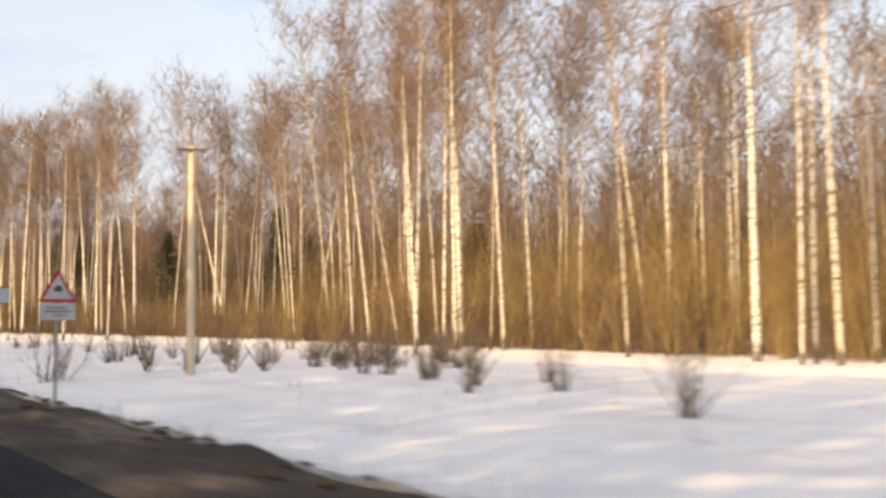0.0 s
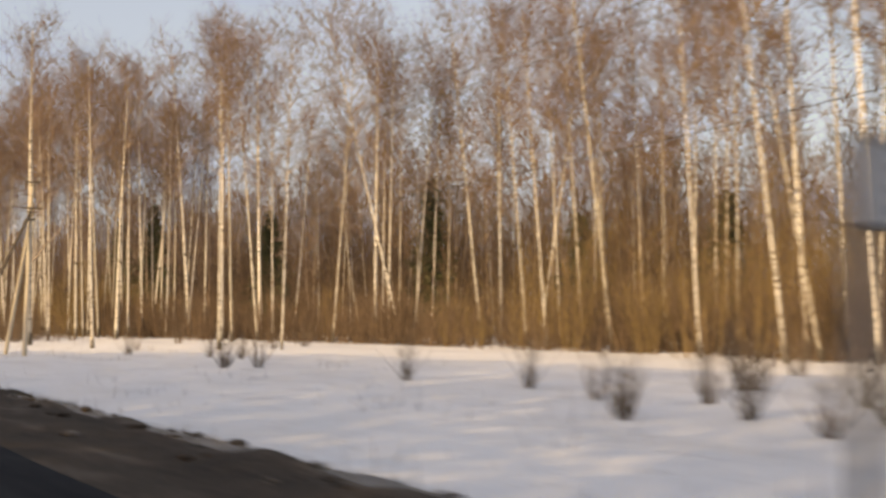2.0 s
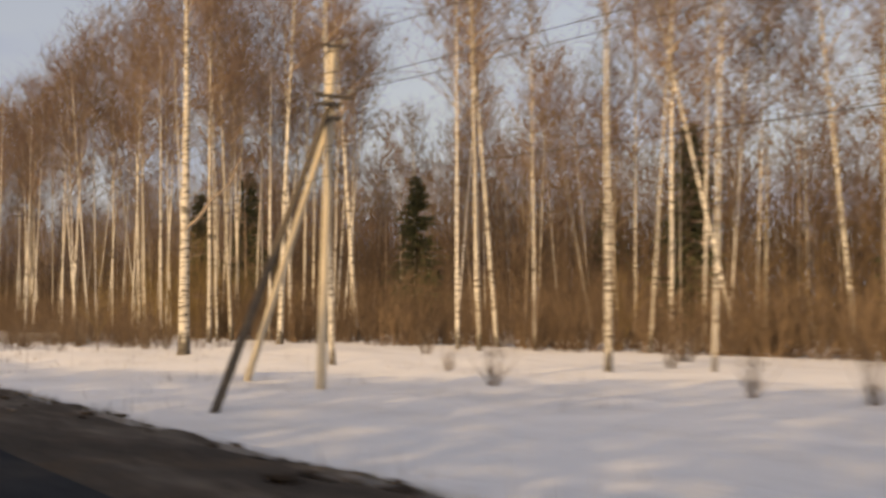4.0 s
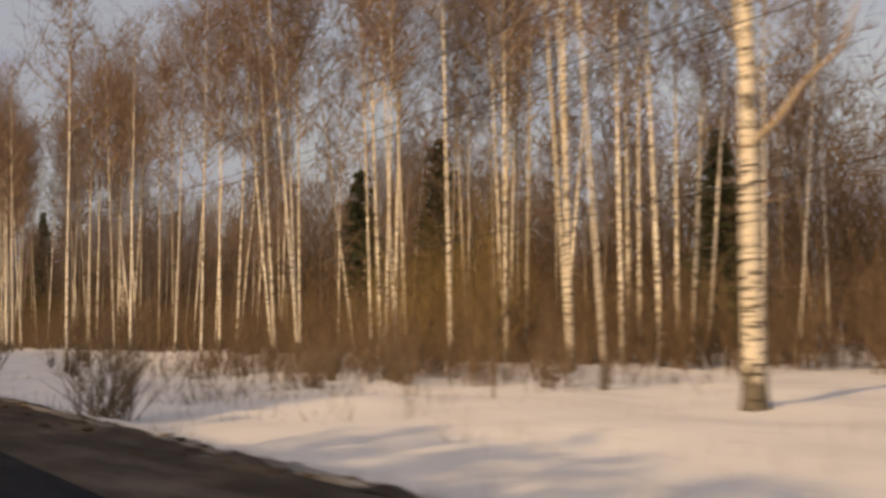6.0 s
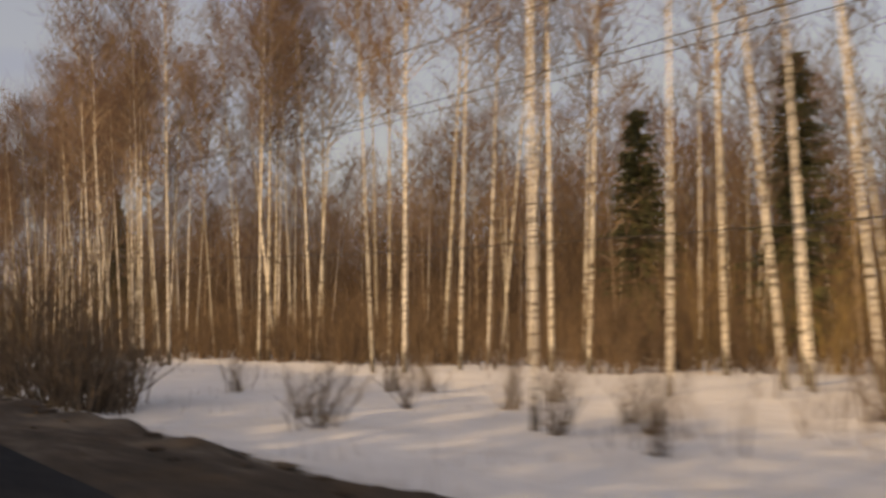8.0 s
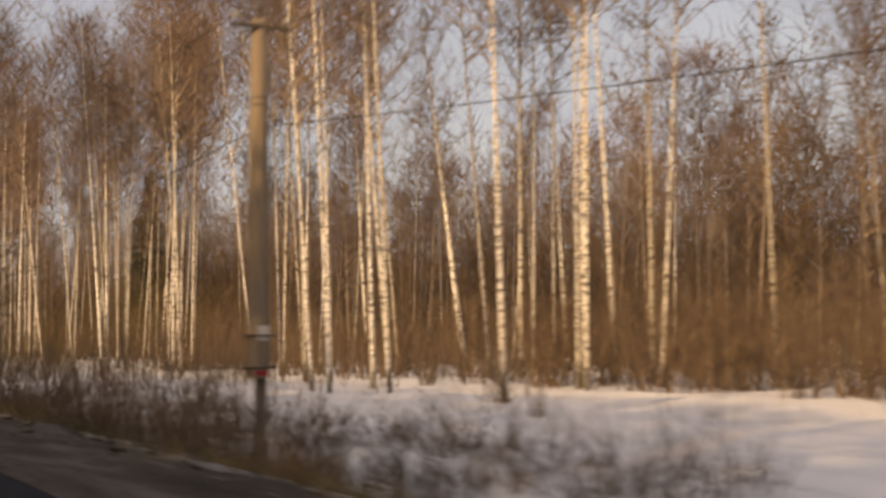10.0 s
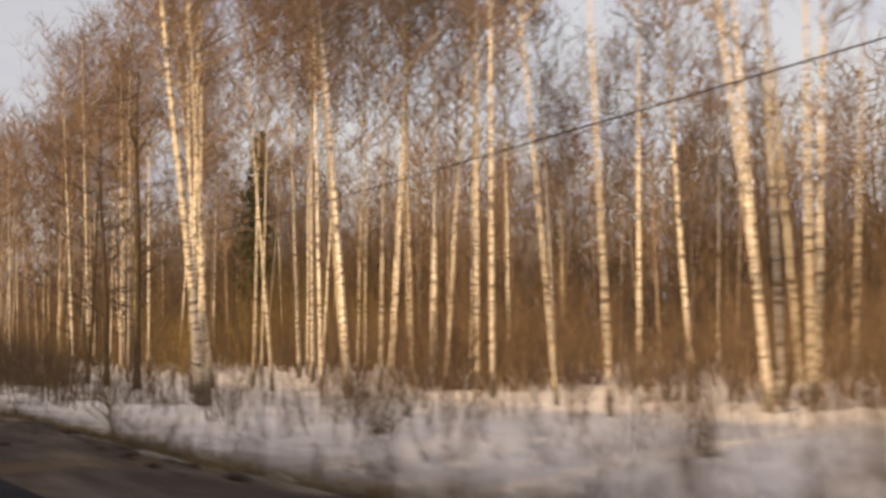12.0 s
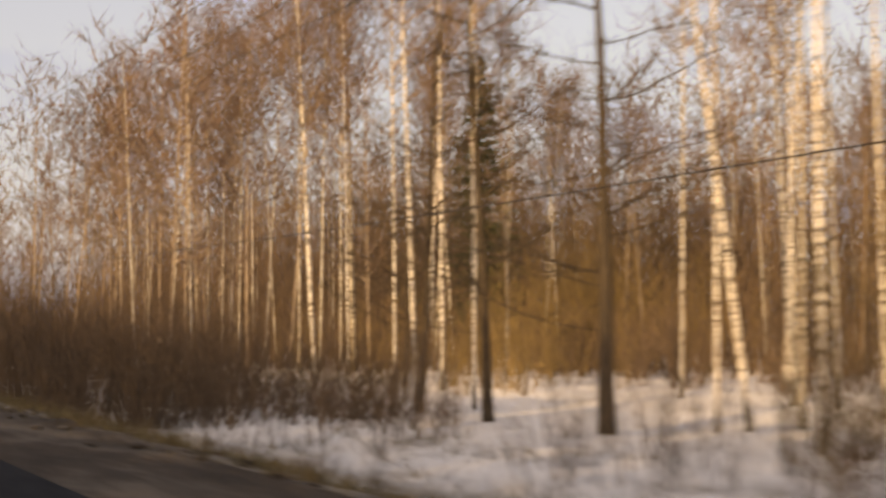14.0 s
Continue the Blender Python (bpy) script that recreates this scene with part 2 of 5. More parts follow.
class Sticks:
    """Gathers tapered stems and twigs into one mesh."""

    def __init__(self):
        self.v, self.f, self.s = [], [], []

    def tube(self, pts, radii, sides=6, slot=0):
        base = len(self.v)
        for p, r in zip(pts, radii):
            for k in range(sides):
                a = 2 * math.pi * k / sides
                self.v.append((p[0] + r * math.cos(a), p[1] + r * math.sin(a), p[2]))
        for i in range(len(pts) - 1):
            for k in range(sides):
                a, b = base + i * sides + k, base + i * sides + (k + 1) % sides
                self.f.append((a, b, b + sides, a + sides))
                self.s.append(slot)
        self.f.append(tuple(base + (len(pts) - 1) * sides + k for k in range(sides)))
        self.s.append(slot)

    def spike(self, p, d, length, r, slot=0):
        """A twig: three-sided, tapering to a point."""
        base = len(self.v)
        ax, ay, az = d
        ux, uy = (-ay, ax) if abs(ax) + abs(ay) > 1e-4 else (1, 0)
        n = math.hypot(ux, uy) or 1
        ux, uy = ux / n, uy / n
        wx, wy, wz = -az * uy, az * ux, ax * uy - ay * ux
        for c, s in ((1, 0), (-0.5, 0.866), (-0.5, -0.866)):
            self.v.append((p[0] + r * (c * ux + s * wx), p[1] + r * (c * uy + s * wy), p[2] + r * s * wz))
        self.v.append((p[0] + ax * length, p[1] + ay * length, p[2] + az * length))
        for a, b in ((0, 1), (1, 2), (2, 0)):
            self.f.append((base + a, base + b, base + 3))
            self.s.append(slot)

    def mesh(self, name, materials, smooth=False):
        return mesh_from(name, self.v, self.f, materials, self.s, smooth)


def unit(x, y, z):
    n = math.sqrt(x * x + y * y + z * z) or 1
    return (x / n, y / n, z / n)


def along(p, d, s):
    return (p[0] + d[0] * s, p[1] + d[1] * s, p[2] + d[2] * s)


# ---- ground ----


def snow_edge(y):
    """How far from the driving line the bank of snow begins."""
    return (5.27 + 0.35 * noise.noise((y * 0.05, 3.1, 0)) + 0.36 * noise.noise((y * 0.33, 1.7, 0)) + 0.42 * noise.noise((y * 0.9, 8.2, 0)) + 0.24 * noise.noise((y * 2.6, 4.4, 0))
            - 0.25 * min(1, max(0, (y - 255) / 30)))


def hollow(x, y):
    """The level ground sinks a little further along the road."""
    return 0.8 * min(1, max(0, (y - 248) / 58)) * min(1, max(0, (x - 6.5) / 6.0)) * (1 - 0.6 * min(1, max(0, (x - 25) / 15)))


def rise(x, y):
    """The open strip climbs gently towards the first part of the wood."""
    return 0.33 * min(1, max(0, (x - 15) / 14)) * (1 - min(1, max(0, (y - 205) / 40)))


def bed(x, y):
    """Road verge without its snow: shoulder, bank, ditch, level ground."""
    prof = [(-400, -0.5), (-30, -0.4), (-12, -0.3), (-8, 0.55), (-6.5, 0.62), (2.9, 0.62), (5.0, 0.5), (7.2, -0.12), (9.4, -0.55), (11.5, -0.42), (15, -0.22), (400, -0.22), (900, -0.22)]
    for (x0, z0), (x1, z1) in zip(prof, prof[1:]):
        if x <= x1:
            k = (x - x0) / (x1 - x0)
            return z0 + (z1 - z0) * k - hollow(x, y) + rise(x, y)
    return -0.22 - hollow(x, y) + rise(x, y)


def snow_z(x, y):
    z = bed(x, y)
    if x < 3.2 and x > -7.5:
        return z - 0.12
    if x <= -7.5:
        return z + 0.12
    e = snow_edge(y)
    k = min(1, max(0, (x - e + 0.12) / (0.55 + 0.35 * noise.noise((x * 0.9, y * 0.7, 7.7)))))
    k = k * k * (3 - 2 * k)
    depth = 0.12 + 0.07 * noise.noise((x * 0.5, y * 0.35, 0.4)) + 0.035 * noise.noise((x * 1.9, y * 1.2, 2.0))
    far = min(1, max(0, (x - 9) / 8))
    roll = 0.09 * far * noise.noise((x * 0.11, y * 0.09, 5.0)) + 0.15 * far * noise.noise((x * 0.33, y * 0.3, 9.0))
    return z - 0.14 + k * (0.14 + max(0.03, depth)) + roll


def stepped(stops):
    out = [stops[0][0]]
    for (a, _), (b, step) in zip(stops, stops[1:]):
        n = max(1, round((b - a) / step))
        out += [a + (b - a) * (i + 1) / n for i in range(n)]
    return out


def build_ground():
    xs = stepped([(-900, 0), (-60, 140), (-9, 8), (2.6, 2.0), (4.2, 0.4), (6.6, 0.15), (12, 0.45), (30, 1.0), (80, 4), (900, 120)])
    ys = stepped([(-700, 0), (-30, 60), (0, 3), (315, 0.55), (430, 3), (1500, 90)])
    verts = [(x, y, snow_z(x, y)) for y in ys for x in xs]
    n = len(xs)
    faces = [(j * n + i, j * n + i + 1, (j + 1) * n + i + 1, (j + 1) * n + i) for j in range(len(ys) - 1) for i in range(n - 1)]
    ob = new("ground", mesh_from("ground", verts, faces, [SNOW], smooth=True))
    tagged(ob, "old granular white snow with a dirty bank beside the road", "snow", kind="structure")


def build_road():
    ys = stepped([(-600, 0), (-20, 40), (320, 4), (1400, 60)])
    xs = [-6.4, -3.0, 0.0, 1.4, 2.2, 2.7]
    verts, faces = [], []
    for y in ys:
        for i, x in enumerate(xs):
            w = 0.09 * noise.noise((y * 0.7, 0.3, 4)) if i == len(xs) - 1 else 0
            verts.append((x + w, y, 0.705 - 0.012 * abs(x)))
        verts.append((xs[-1] + 0.03, y, 0.55))
        verts.append((xs[0] - 0.03, y, 0.55))
    n = len(xs) + 2
    for j in range(len(ys) - 1):
        for i in range(len(xs)):
            faces.append((j * n + i, j * n + i + 1, (j + 1) * n + i + 1, (j + 1) * n + i))
        faces.append((j * n + n - 1, j * n, (j + 1) * n, (j + 1) * n + n - 1))
    ob = new("road", mesh_from("road", verts, faces, [ASPHALT], smooth=False))
    tagged(ob, "dark worn asphalt carriageway between snowy verges", "road", kind="structure")


def build_shoulder():
    xs = stepped([(2.62, 0), (6.4, 0.16)])
    ys = stepped([(-40, 0), (0, 3), (320, 0.4), (700, 20)])
    verts = []
    for y in ys:
        for x in xs:
            k = min(1, (x - 2.62) / 0.5)
            h = 0.03 * noise.noise((x * 1.6, y * 1.0, 3)) + 0.02 * noise.noise((x * 5, y * 3.5, 6))
            lump = max(0, noise.noise((x * 1.1, y * 0.55, 11)) - 0.1) * 0.28 * min(1, max(0, (x - 3.9) / 0.8))
            verts.append((x, y, bed(x, y) + 0.045 + k * (h + lump) - 0.02 * (1 - k)))
    n = len(xs)
    faces = [(j * n + i, j * n + i + 1, (j + 1) * n + i + 1, (j + 1) * n + i) for j in range(len(ys) - 1) for i in range(n - 1)]
    ob = new("road_shoulder", mesh_from("road_shoulder", verts, faces, [SHOULDER], smooth=True))
    tagged(ob, "muddy brown gravel shoulder with thawing dirty ice", "road shoulder", kind="structure")


def build_clods():
    """Thrown lumps of frozen mud and dirty snow along the bank."""
    rnd = random.Random(77)
    bm = bmesh.new()
    bmesh.ops.create_icosphere(bm, subdivisions=1, radius=1)
    ball_v = [tuple(v.co) for v in bm.verts]
    ball_f = [tuple(v.index for v in f.verts) for f in bm.faces]
    bm.free()
    for name, material, n, label in (("mud_clods", SHOULDER, 1000, "frozen brown mud clods along the snow bank"), ("snow_clods", SNOW, 200, "lumps of dirty ploughed snow along the bank")):
        verts, faces = [], []
        for _ in range(n):
            y = rnd.uniform(2, 315)
            e = snow_edge(y)
            x = e + rnd.gauss(0.05, 0.55)
            r = rnd.uniform(0.025, 0.085) * (1.6 if rnd.random() < 0.12 else 1)
            z = max(snow_z(x, y), bed(x, y) + 0.05) + r * 0.25
            off = len(verts)
            sx, sy, sz = rnd.uniform(0.8, 1.6), rnd.uniform(1.0, 2.6), rnd.uniform(0.3, 0.55)
            for vx, vy, vz in ball_v:
                k = r * rnd.uniform(0.75, 1.2)
                verts.append((x + vx * k * sx, y + vy * k * sy, z + vz * k * sz))
            faces += [tuple(i + off for i in f) for f in ball_f]
        tagged(new(name, mesh_from(name, verts, faces, [material], smooth=True)), label, "clods", kind="stuff")


build_ground()
build_road()
build_shoulder()
build_clods()

# ---- trees ----


def birch_trunk(seed, height=24.0, foot=0.17):
    """A stem of 24 m with a slight wander; its own axis is returned too."""
    rnd = random.Random(seed)
    axis, x, y = [], 0.0, 0.0
    dx, dy = rnd.uniform(-0.004, 0.004), rnd.uniform(-0.004, 0.004)
    n = 20
    for i in range(n + 1):
        z = -0.4 + (height + 0.4) * i / n
        axis.append((x, y, z))
        x += dx * height / n
        y += dy * height / n
        dx += rnd.uniform(-0.008, 0.008) - 0.12 * dx
        dy += rnd.uniform(-0.008, 0.008) - 0.12 * dy
    radii = [foot * (1.35 if i == 0 else 1.0) * (1 - 0.9 * (i / n) ** 0.9) + 0.012 for i in range(n + 1)]
    s = Sticks()
    s.tube(axis, radii, 9)
    return axis, radii, s


def point_on(axis, z):
    for a, b in zip(axis, axis[1:]):
        if z <= b[2]:
            k = (z - a[2]) / (b[2] - a[2])
            return (a[0] + (b[0] - a[0]) * k, a[1] + (b[1] - a[1]) * k, z)
    return axis[-1]


def birch_crown(seed, axis, twigs, thick, low=8.5, height=24.0, spread=1.0, fine=True):
    """Ascending limbs with long fine twigs, half of them drooping."""
    rnd = random.Random(seed * 7 + 1)
    s = Sticks()
    tips = []
    count = 40 if fine else 24
    for i in range(count):
        z = low + (height - 0.6 - low) * ((i + rnd.random()) / count) ** 0.9
        p = point_on(axis, z)
        a = rnd.uniform(0, 2 * math.pi)
        k = (z - low) / (height - low)
        length = spread * (1.2 + 4.3 * math.sin(math.pi * min(0.86, 0.1 + 0.8 * k)) ** 0.9) * rnd.uniform(0.55, 1.15)
        d = unit(math.cos(a), math.sin(a), rnd.uniform(0.4, 1.15) + 0.7 * k)
        r = 0.05 * (1 - 0.6 * k) * rnd.uniform(0.6, 1.2)
        mid = along(p, d, length * 0.5)
        d2 = unit(d[0] + rnd.uniform(-0.3, 0.3), d[1] + rnd.uniform(-0.3, 0.3), d[2] + rnd.uniform(-0.1, 0.35))
        if fine and i % 3 == 0:
            s.tube([p, mid, along(mid, d2, length * 0.5)], [r, r * 0.6, 0.008], 3, 0)
        else:
            s.spike(p, d, length * 0.55, r, 0)
            s.spike(along(p, d, length * 0.45), d2, length * 0.55, r * 0.55, 0)
        tips.append((p, mid, along(mid, d2, length * 0.5), d2))
    top = point_on(axis, height * 0.8)
    tips.append((top, point_on(axis, height * 0.88), point_on(axis, height * 0.96), (0, 0, 1)))
    for _ in range(twigs):
        p0, p1, p2, d = tips[int(rnd.random() ** 0.85 * len(tips))]
        j = rnd.random() ** 0.8 * 2
        u, v, k = (p0, p1, j) if j < 1 else (p1, p2, j - 1)
        p = tuple(u[c] + (v[c] - u[c]) * k for c in range(3))
        a = rnd.uniform(0, 2 * math.pi)
        out = unit(d[0] * 0.5 + math.cos(a), d[1] * 0.5 + math.sin(a), rnd.uniform(-0.1, 1.9))
        l1 = rnd.uniform(0.9, 2.2)
        s.spike(p, out, l1, thick * rnd.uniform(0.7, 1.3), 1)
        q = along(p, out, l1 * rnd.uniform(0.3, 0.85))
        droop = unit(out[0] + rnd.uniform(-0.8, 0.8), out[1] + rnd.uniform(-0.8, 0.8), rnd.choice((rnd.uniform(0.2, 1.6), rnd.uniform(-2.2, -0.6))))
        s.spike(q, droop, rnd.uniform(0.7, 1.8), thick * rnd.uniform(0.55, 0.9), 1)
    return s


TRUNK_MESHES, CROWN_MESHES = [], []
for k in range(9):
    axis, radii, stem = birch_trunk(k + 3)
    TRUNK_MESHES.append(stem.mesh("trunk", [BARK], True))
    low = (11.0, 13.0, 14.5, 11.5, 13.5, 15.0, 10.5, 12.5, 14.0)[k]
    CROWN_MESHES.append(birch_crown(k, axis, 460, 0.020, low, 24.0, (1.0, 0.85, 0.9, 1.1, 0.8, 0.85, 1.05, 0.95, 0.8)[k]).mesh("crown", [LIMB, TWIG]))

AXIS_AHEAD = Vector((math.sin(radians(30.7)), math.cos(radians(30.7)), 0))


def birch(x, y, height, girth, lean, variant, group="birches of the wood", label=""):
    """girth: the stem's thickness at breast height; lean: degrees along the road."""
    root = new("birch_tree")
    root.empty_display_size = 0.3
    turn = Matrix.Rotation(radians(lean), 4, AXIS_AHEAD)
    root.matrix_basis = Matrix.Translation((x, y, snow_z(x, y))) @ turn @ Matrix.Rotation(variant * 1.7 + x * 3.1 + y, 4, "Z") @ Matrix.Scale(height / 24.0, 4)
    g = girth / 0.33 / (height / 24.0)
    trunk = new("trunk", TRUNK_MESHES[variant])
    trunk.parent = root
    trunk.scale = (g, g, 1)
    crown = new("crown", CROWN_MESHES[variant])
    crown.parent = root
    tagged(root, label or "bare silver birch with pale banded bark in snow", "tree", group)
    return root


BIRCHES_A = [
    (40.5, 36.0, 21.7, 0.27, -1.9), (45.0, 37.9, 22.1, 0.17, -1.5), (41.0, 38.6, 22.2, 0.18, -0.0), (42.5, 39.2, 24.2, 0.18, -0.4),
    (40.5, 40.8, 21.7, 0.36, -0.7), (41.0, 50.5, 22.5, 0.19, -3.1), (51.0, 52.8, 25.5, 0.17, -0.3), (32.0, 57.0, 25.2, 0.15, 0.6),
    (50.0, 57.5, 21.9, 0.33, -1.7), (49.8, 59.3, 23.1, 0.28, -7.4), (57.0, 62.0, 22.1, 0.24, -2.1), (41.0, 62.2, 22.0, 0.21, -2.6),
    (47.2, 62.9, 21.8, 0.19, 0.5), (63.5, 66.3, 23.1, 0.44, -0.7), (46.0, 66.4, 23.5, 0.17, -3.0), (43.8, 68.0, 25.2, 0.15, 1.0),
    (41.5, 68.6, 24.7, 0.35, -0.8), (41.5, 70.1, 23.1, 0.22, -0.1), (54.0, 73.6, 24.6, 0.21, -0.4),
]
BIRCHES_B = [
    (44.0, 75.2, 21.7, 0.17, -3.3), (46.0, 75.2, 26.2, 0.37, -2.5), (42.8, 76.0, 23.6, 0.28, -3.4), (41.0, 79.7, 23.1, 0.20, -6.1),
    (43.5, 79.9, 26.5, 0.18, -10.0), (48.5, 80.8, 24.6, 0.17, 1.6), (46.8, 83.8, 26.1, 0.28, -2.6), (62.5, 86.1, 21.9, 0.23, 0.6),
    (53.5, 87.2, 26.2, 0.30, -2.4), (44.0, 88.5, 21.6, 0.17, -3.0), (52.0, 94.0, 22.5, 0.17, -0.3), (54.0, 97.1, 22.5, 0.17, 0.7),
    (55.5, 99.6, 23.4, 0.17, -0.2), (47.8, 100.5, 28.9, 0.23, -6.1), (56.0, 102.1, 23.5, 0.17, 0.2), (46.5, 105.6, 22.3, 0.17, -4.3),
    (53.0, 107.8, 22.4, 0.17, -1.2), (48.0, 110.1, 23.1, 0.17, -4.4), (53.0, 110.4, 24.8, 0.17, -3.1),
]
BIRCHES_C = [
    (31.2, 113.0, 20.5, 0.15, 1.5), (27.6, 114.5, 20.0, 0.25, -0.3), (64.2, 117.1, 28.5, 0.31, -2.5), (62.8, 120.1, 24.7, 0.18, -3.3),
    (59.2, 121.6, 26.1, 0.21, -2.2), (56.0, 125.4, 26.6, 0.29, -0.6), (55.0, 126.9, 27.8, 0.25, -5.4), (23.0, 127.1, 20.5, 0.24, -1.9),
    (49.2, 130.0, 28.6, 0.23, -13.4), (43.0, 130.2, 25.2, 0.17, 3.6), (49.5, 133.1, 25.0, 0.21, 0.9), (54.0, 133.5, 22.5, 0.15, 2.0),
    (53.0, 134.8, 25.5, 0.16, 4.2), (56.8, 135.5, 25.7, 0.20, 1.3), (50.0, 136.4, 27.7, 0.33, 0.5), (41.0, 137.8, 21.7, 0.17, -0.7),
    (37.5, 138.2, 25.0, 0.22, -1.8), (52.0, 138.8, 23.8, 0.16, 0.5), (37.5, 140.5, 25.6, 0.23, -0.8),
]
BIRCHES_D = [
    (21.9, 142.4, 25.5, 0.56, -0.6), (41.5, 142.4, 28.0, 0.23, -5.2), (44.5, 149.2, 27.3, 0.40, -1.1), (32.0, 153.1, 25.0, 0.36, 0.8),
    (26.0, 153.6, 20.5, 0.16, -3.3), (62.2, 154.3, 27.2, 0.25, 0.4), (38.5, 158.7, 21.9, 0.15, 0.5), (30.5, 161.7, 24.8, 0.31, -0.6),
    (42.2, 162.2, 29.0, 0.33, -4.7), (31.5, 162.8, 25.1, 0.18, -2.2), (38.0, 164.8, 27.6, 0.26, -1.9), (37.0, 166.4, 25.2, 0.24, -0.5),
    (34.0, 166.5, 25.9, 0.25, -3.5), (44.0, 168.2, 23.7, 0.18, 4.4), (44.0, 169.4, 22.7, 0.23, 2.6), (30.0, 170.5, 26.8, 0.20, -1.1),
    (42.0, 171.2, 25.1, 0.22, 0.0), (34.5, 172.6, 27.6, 0.24, -0.1), (48.5, 175.7, 27.6, 0.29, 0.4),
]
BIRCHES_E = [
    (45.0, 175.8, 25.0, 0.22, -0.6), (38.0, 176.0, 27.5, 0.19, 1.3), (29.5, 176.2, 22.3, 0.19, 1.5), (37.5, 177.7, 24.7, 0.17, 2.2),
    (60.5, 177.7, 27.3, 0.27, 4.4), (64.2, 178.5, 23.2, 0.19, -1.3), (31.5, 178.8, 26.6, 0.15, -2.6), (31.5, 180.5, 25.9, 0.23, -1.7),
    (44.0, 180.7, 26.0, 0.24, 5.0), (15.0, 182.5, 21.0, 0.15, -0.4), (41.2, 183.1, 28.5, 0.26, -2.0), (28.5, 184.8, 23.4, 0.17, -4.9),
    (35.8, 185.4, 24.5, 0.18, -2.3), (33.5, 185.6, 26.3, 0.17, -1.6), (61.0, 185.8, 21.7, 0.41, -1.6), (41.0, 186.9, 24.1, 0.17, -2.7),
    (28.0, 187.0, 22.9, 0.19, -3.4), (44.5, 187.4, 23.6, 0.25, 1.6), (36.0, 187.4, 24.4, 0.26, 1.6),
]
BIRCHES_F = [
    (28.5, 188.6, 23.3, 0.19, -5.6), (34.0, 188.7, 26.7, 0.16, -7.7), (24.2, 189.0, 20.9, 0.15, 0.3), (30.5, 189.7, 27.8, 0.17, -2.0),
    (43.0, 190.0, 23.5, 0.17, 0.0), (43.5, 193.3, 24.5, 0.17, 1.2), (48.8, 195.7, 27.4, 0.24, -1.0), (50.8, 195.7, 23.4, 0.23, -0.4),
    (34.2, 197.5, 25.6, 0.21, -1.3), (32.0, 203.7, 28.1, 0.19, 1.7), (31.5, 205.8, 25.0, 0.21, -0.4), (42.0, 207.9, 22.8, 0.15, 0.3),
    (26.0, 209.4, 23.9, 0.22, 0.3), (30.0, 211.3, 25.3, 0.18, 1.1), (25.5, 211.6, 23.1, 0.15, -2.8), (40.5, 215.8, 25.1, 0.16, 1.9),
    (35.5, 217.7, 26.7, 0.15, 1.9), (40.5, 221.3, 24.1, 0.15, 2.7), (35.0, 221.7, 25.3, 0.22, 3.3),
]
BIRCHES_G = [
    (39.5, 222.7, 25.0, 0.18, 5.0), (32.8, 224.1, 25.7, 0.20, -0.5), (22.5, 233.1, 24.8, 0.20, -1.3), (38.0, 236.1, 26.9, 0.19, -1.6),
    (30.5, 239.0, 27.1, 0.19, 0.1), (35.0, 239.7, 27.7, 0.17, 3.1), (31.0, 240.2, 24.5, 0.17, -0.3), (32.0, 241.1, 27.3, 0.24, -0.4),
    (36.5, 242.0, 25.5, 0.23, -0.1), (20.8, 242.2, 24.4, 0.15, -2.7), (23.5, 242.4, 25.7, 0.15, -2.6), (20.5, 243.1, 22.7, 0.15, -4.1),
    (37.0, 245.1, 27.7, 0.24, -3.0), (24.5, 245.6, 22.5, 0.21, -1.9), (26.2, 247.3, 23.2, 0.21, -4.2), (37.0, 248.8, 28.0, 0.17, -2.6),
    (33.5, 250.3, 27.2, 0.19, -4.7), (25.5, 251.6, 22.5, 0.17, -1.7), (37.0, 251.7, 24.6, 0.16, 0.5),
]
BIRCHES_H = [
    (38.5, 251.9, 25.4, 0.13, -0.2), (37.5, 253.5, 26.6, 0.30, -0.1), (26.8, 257.0, 23.2, 0.22, -2.3), (36.0, 263.8, 24.9, 0.16, -4.6),
    (28.0, 266.5, 23.6, 0.15, -6.3), (30.0, 266.8, 25.0, 0.19, 0.3), (29.0, 267.7, 27.8, 0.17, -3.6), (43.5, 268.3, 23.3, 0.44, -7.1),
    (30.5, 268.4, 24.5, 0.16, -1.9), (32.5, 269.4, 25.1, 0.17, -4.3), (33.8, 269.9, 26.9, 0.18, 1.8), (25.0, 270.4, 25.7, 0.15, -2.6),
    (36.5, 270.6, 26.8, 0.14, 2.6), (27.2, 276.1, 25.9, 0.15, -4.8), (28.8, 282.6, 27.1, 0.21, -0.1), (17.2, 285.1, 25.2, 0.34, -6.0),
    (18.0, 286.5, 25.4, 0.17, -3.6), (41.2, 287.8, 29.0, 0.22, 0.3), (18.0, 288.0, 22.4, 0.15, -2.1),
]
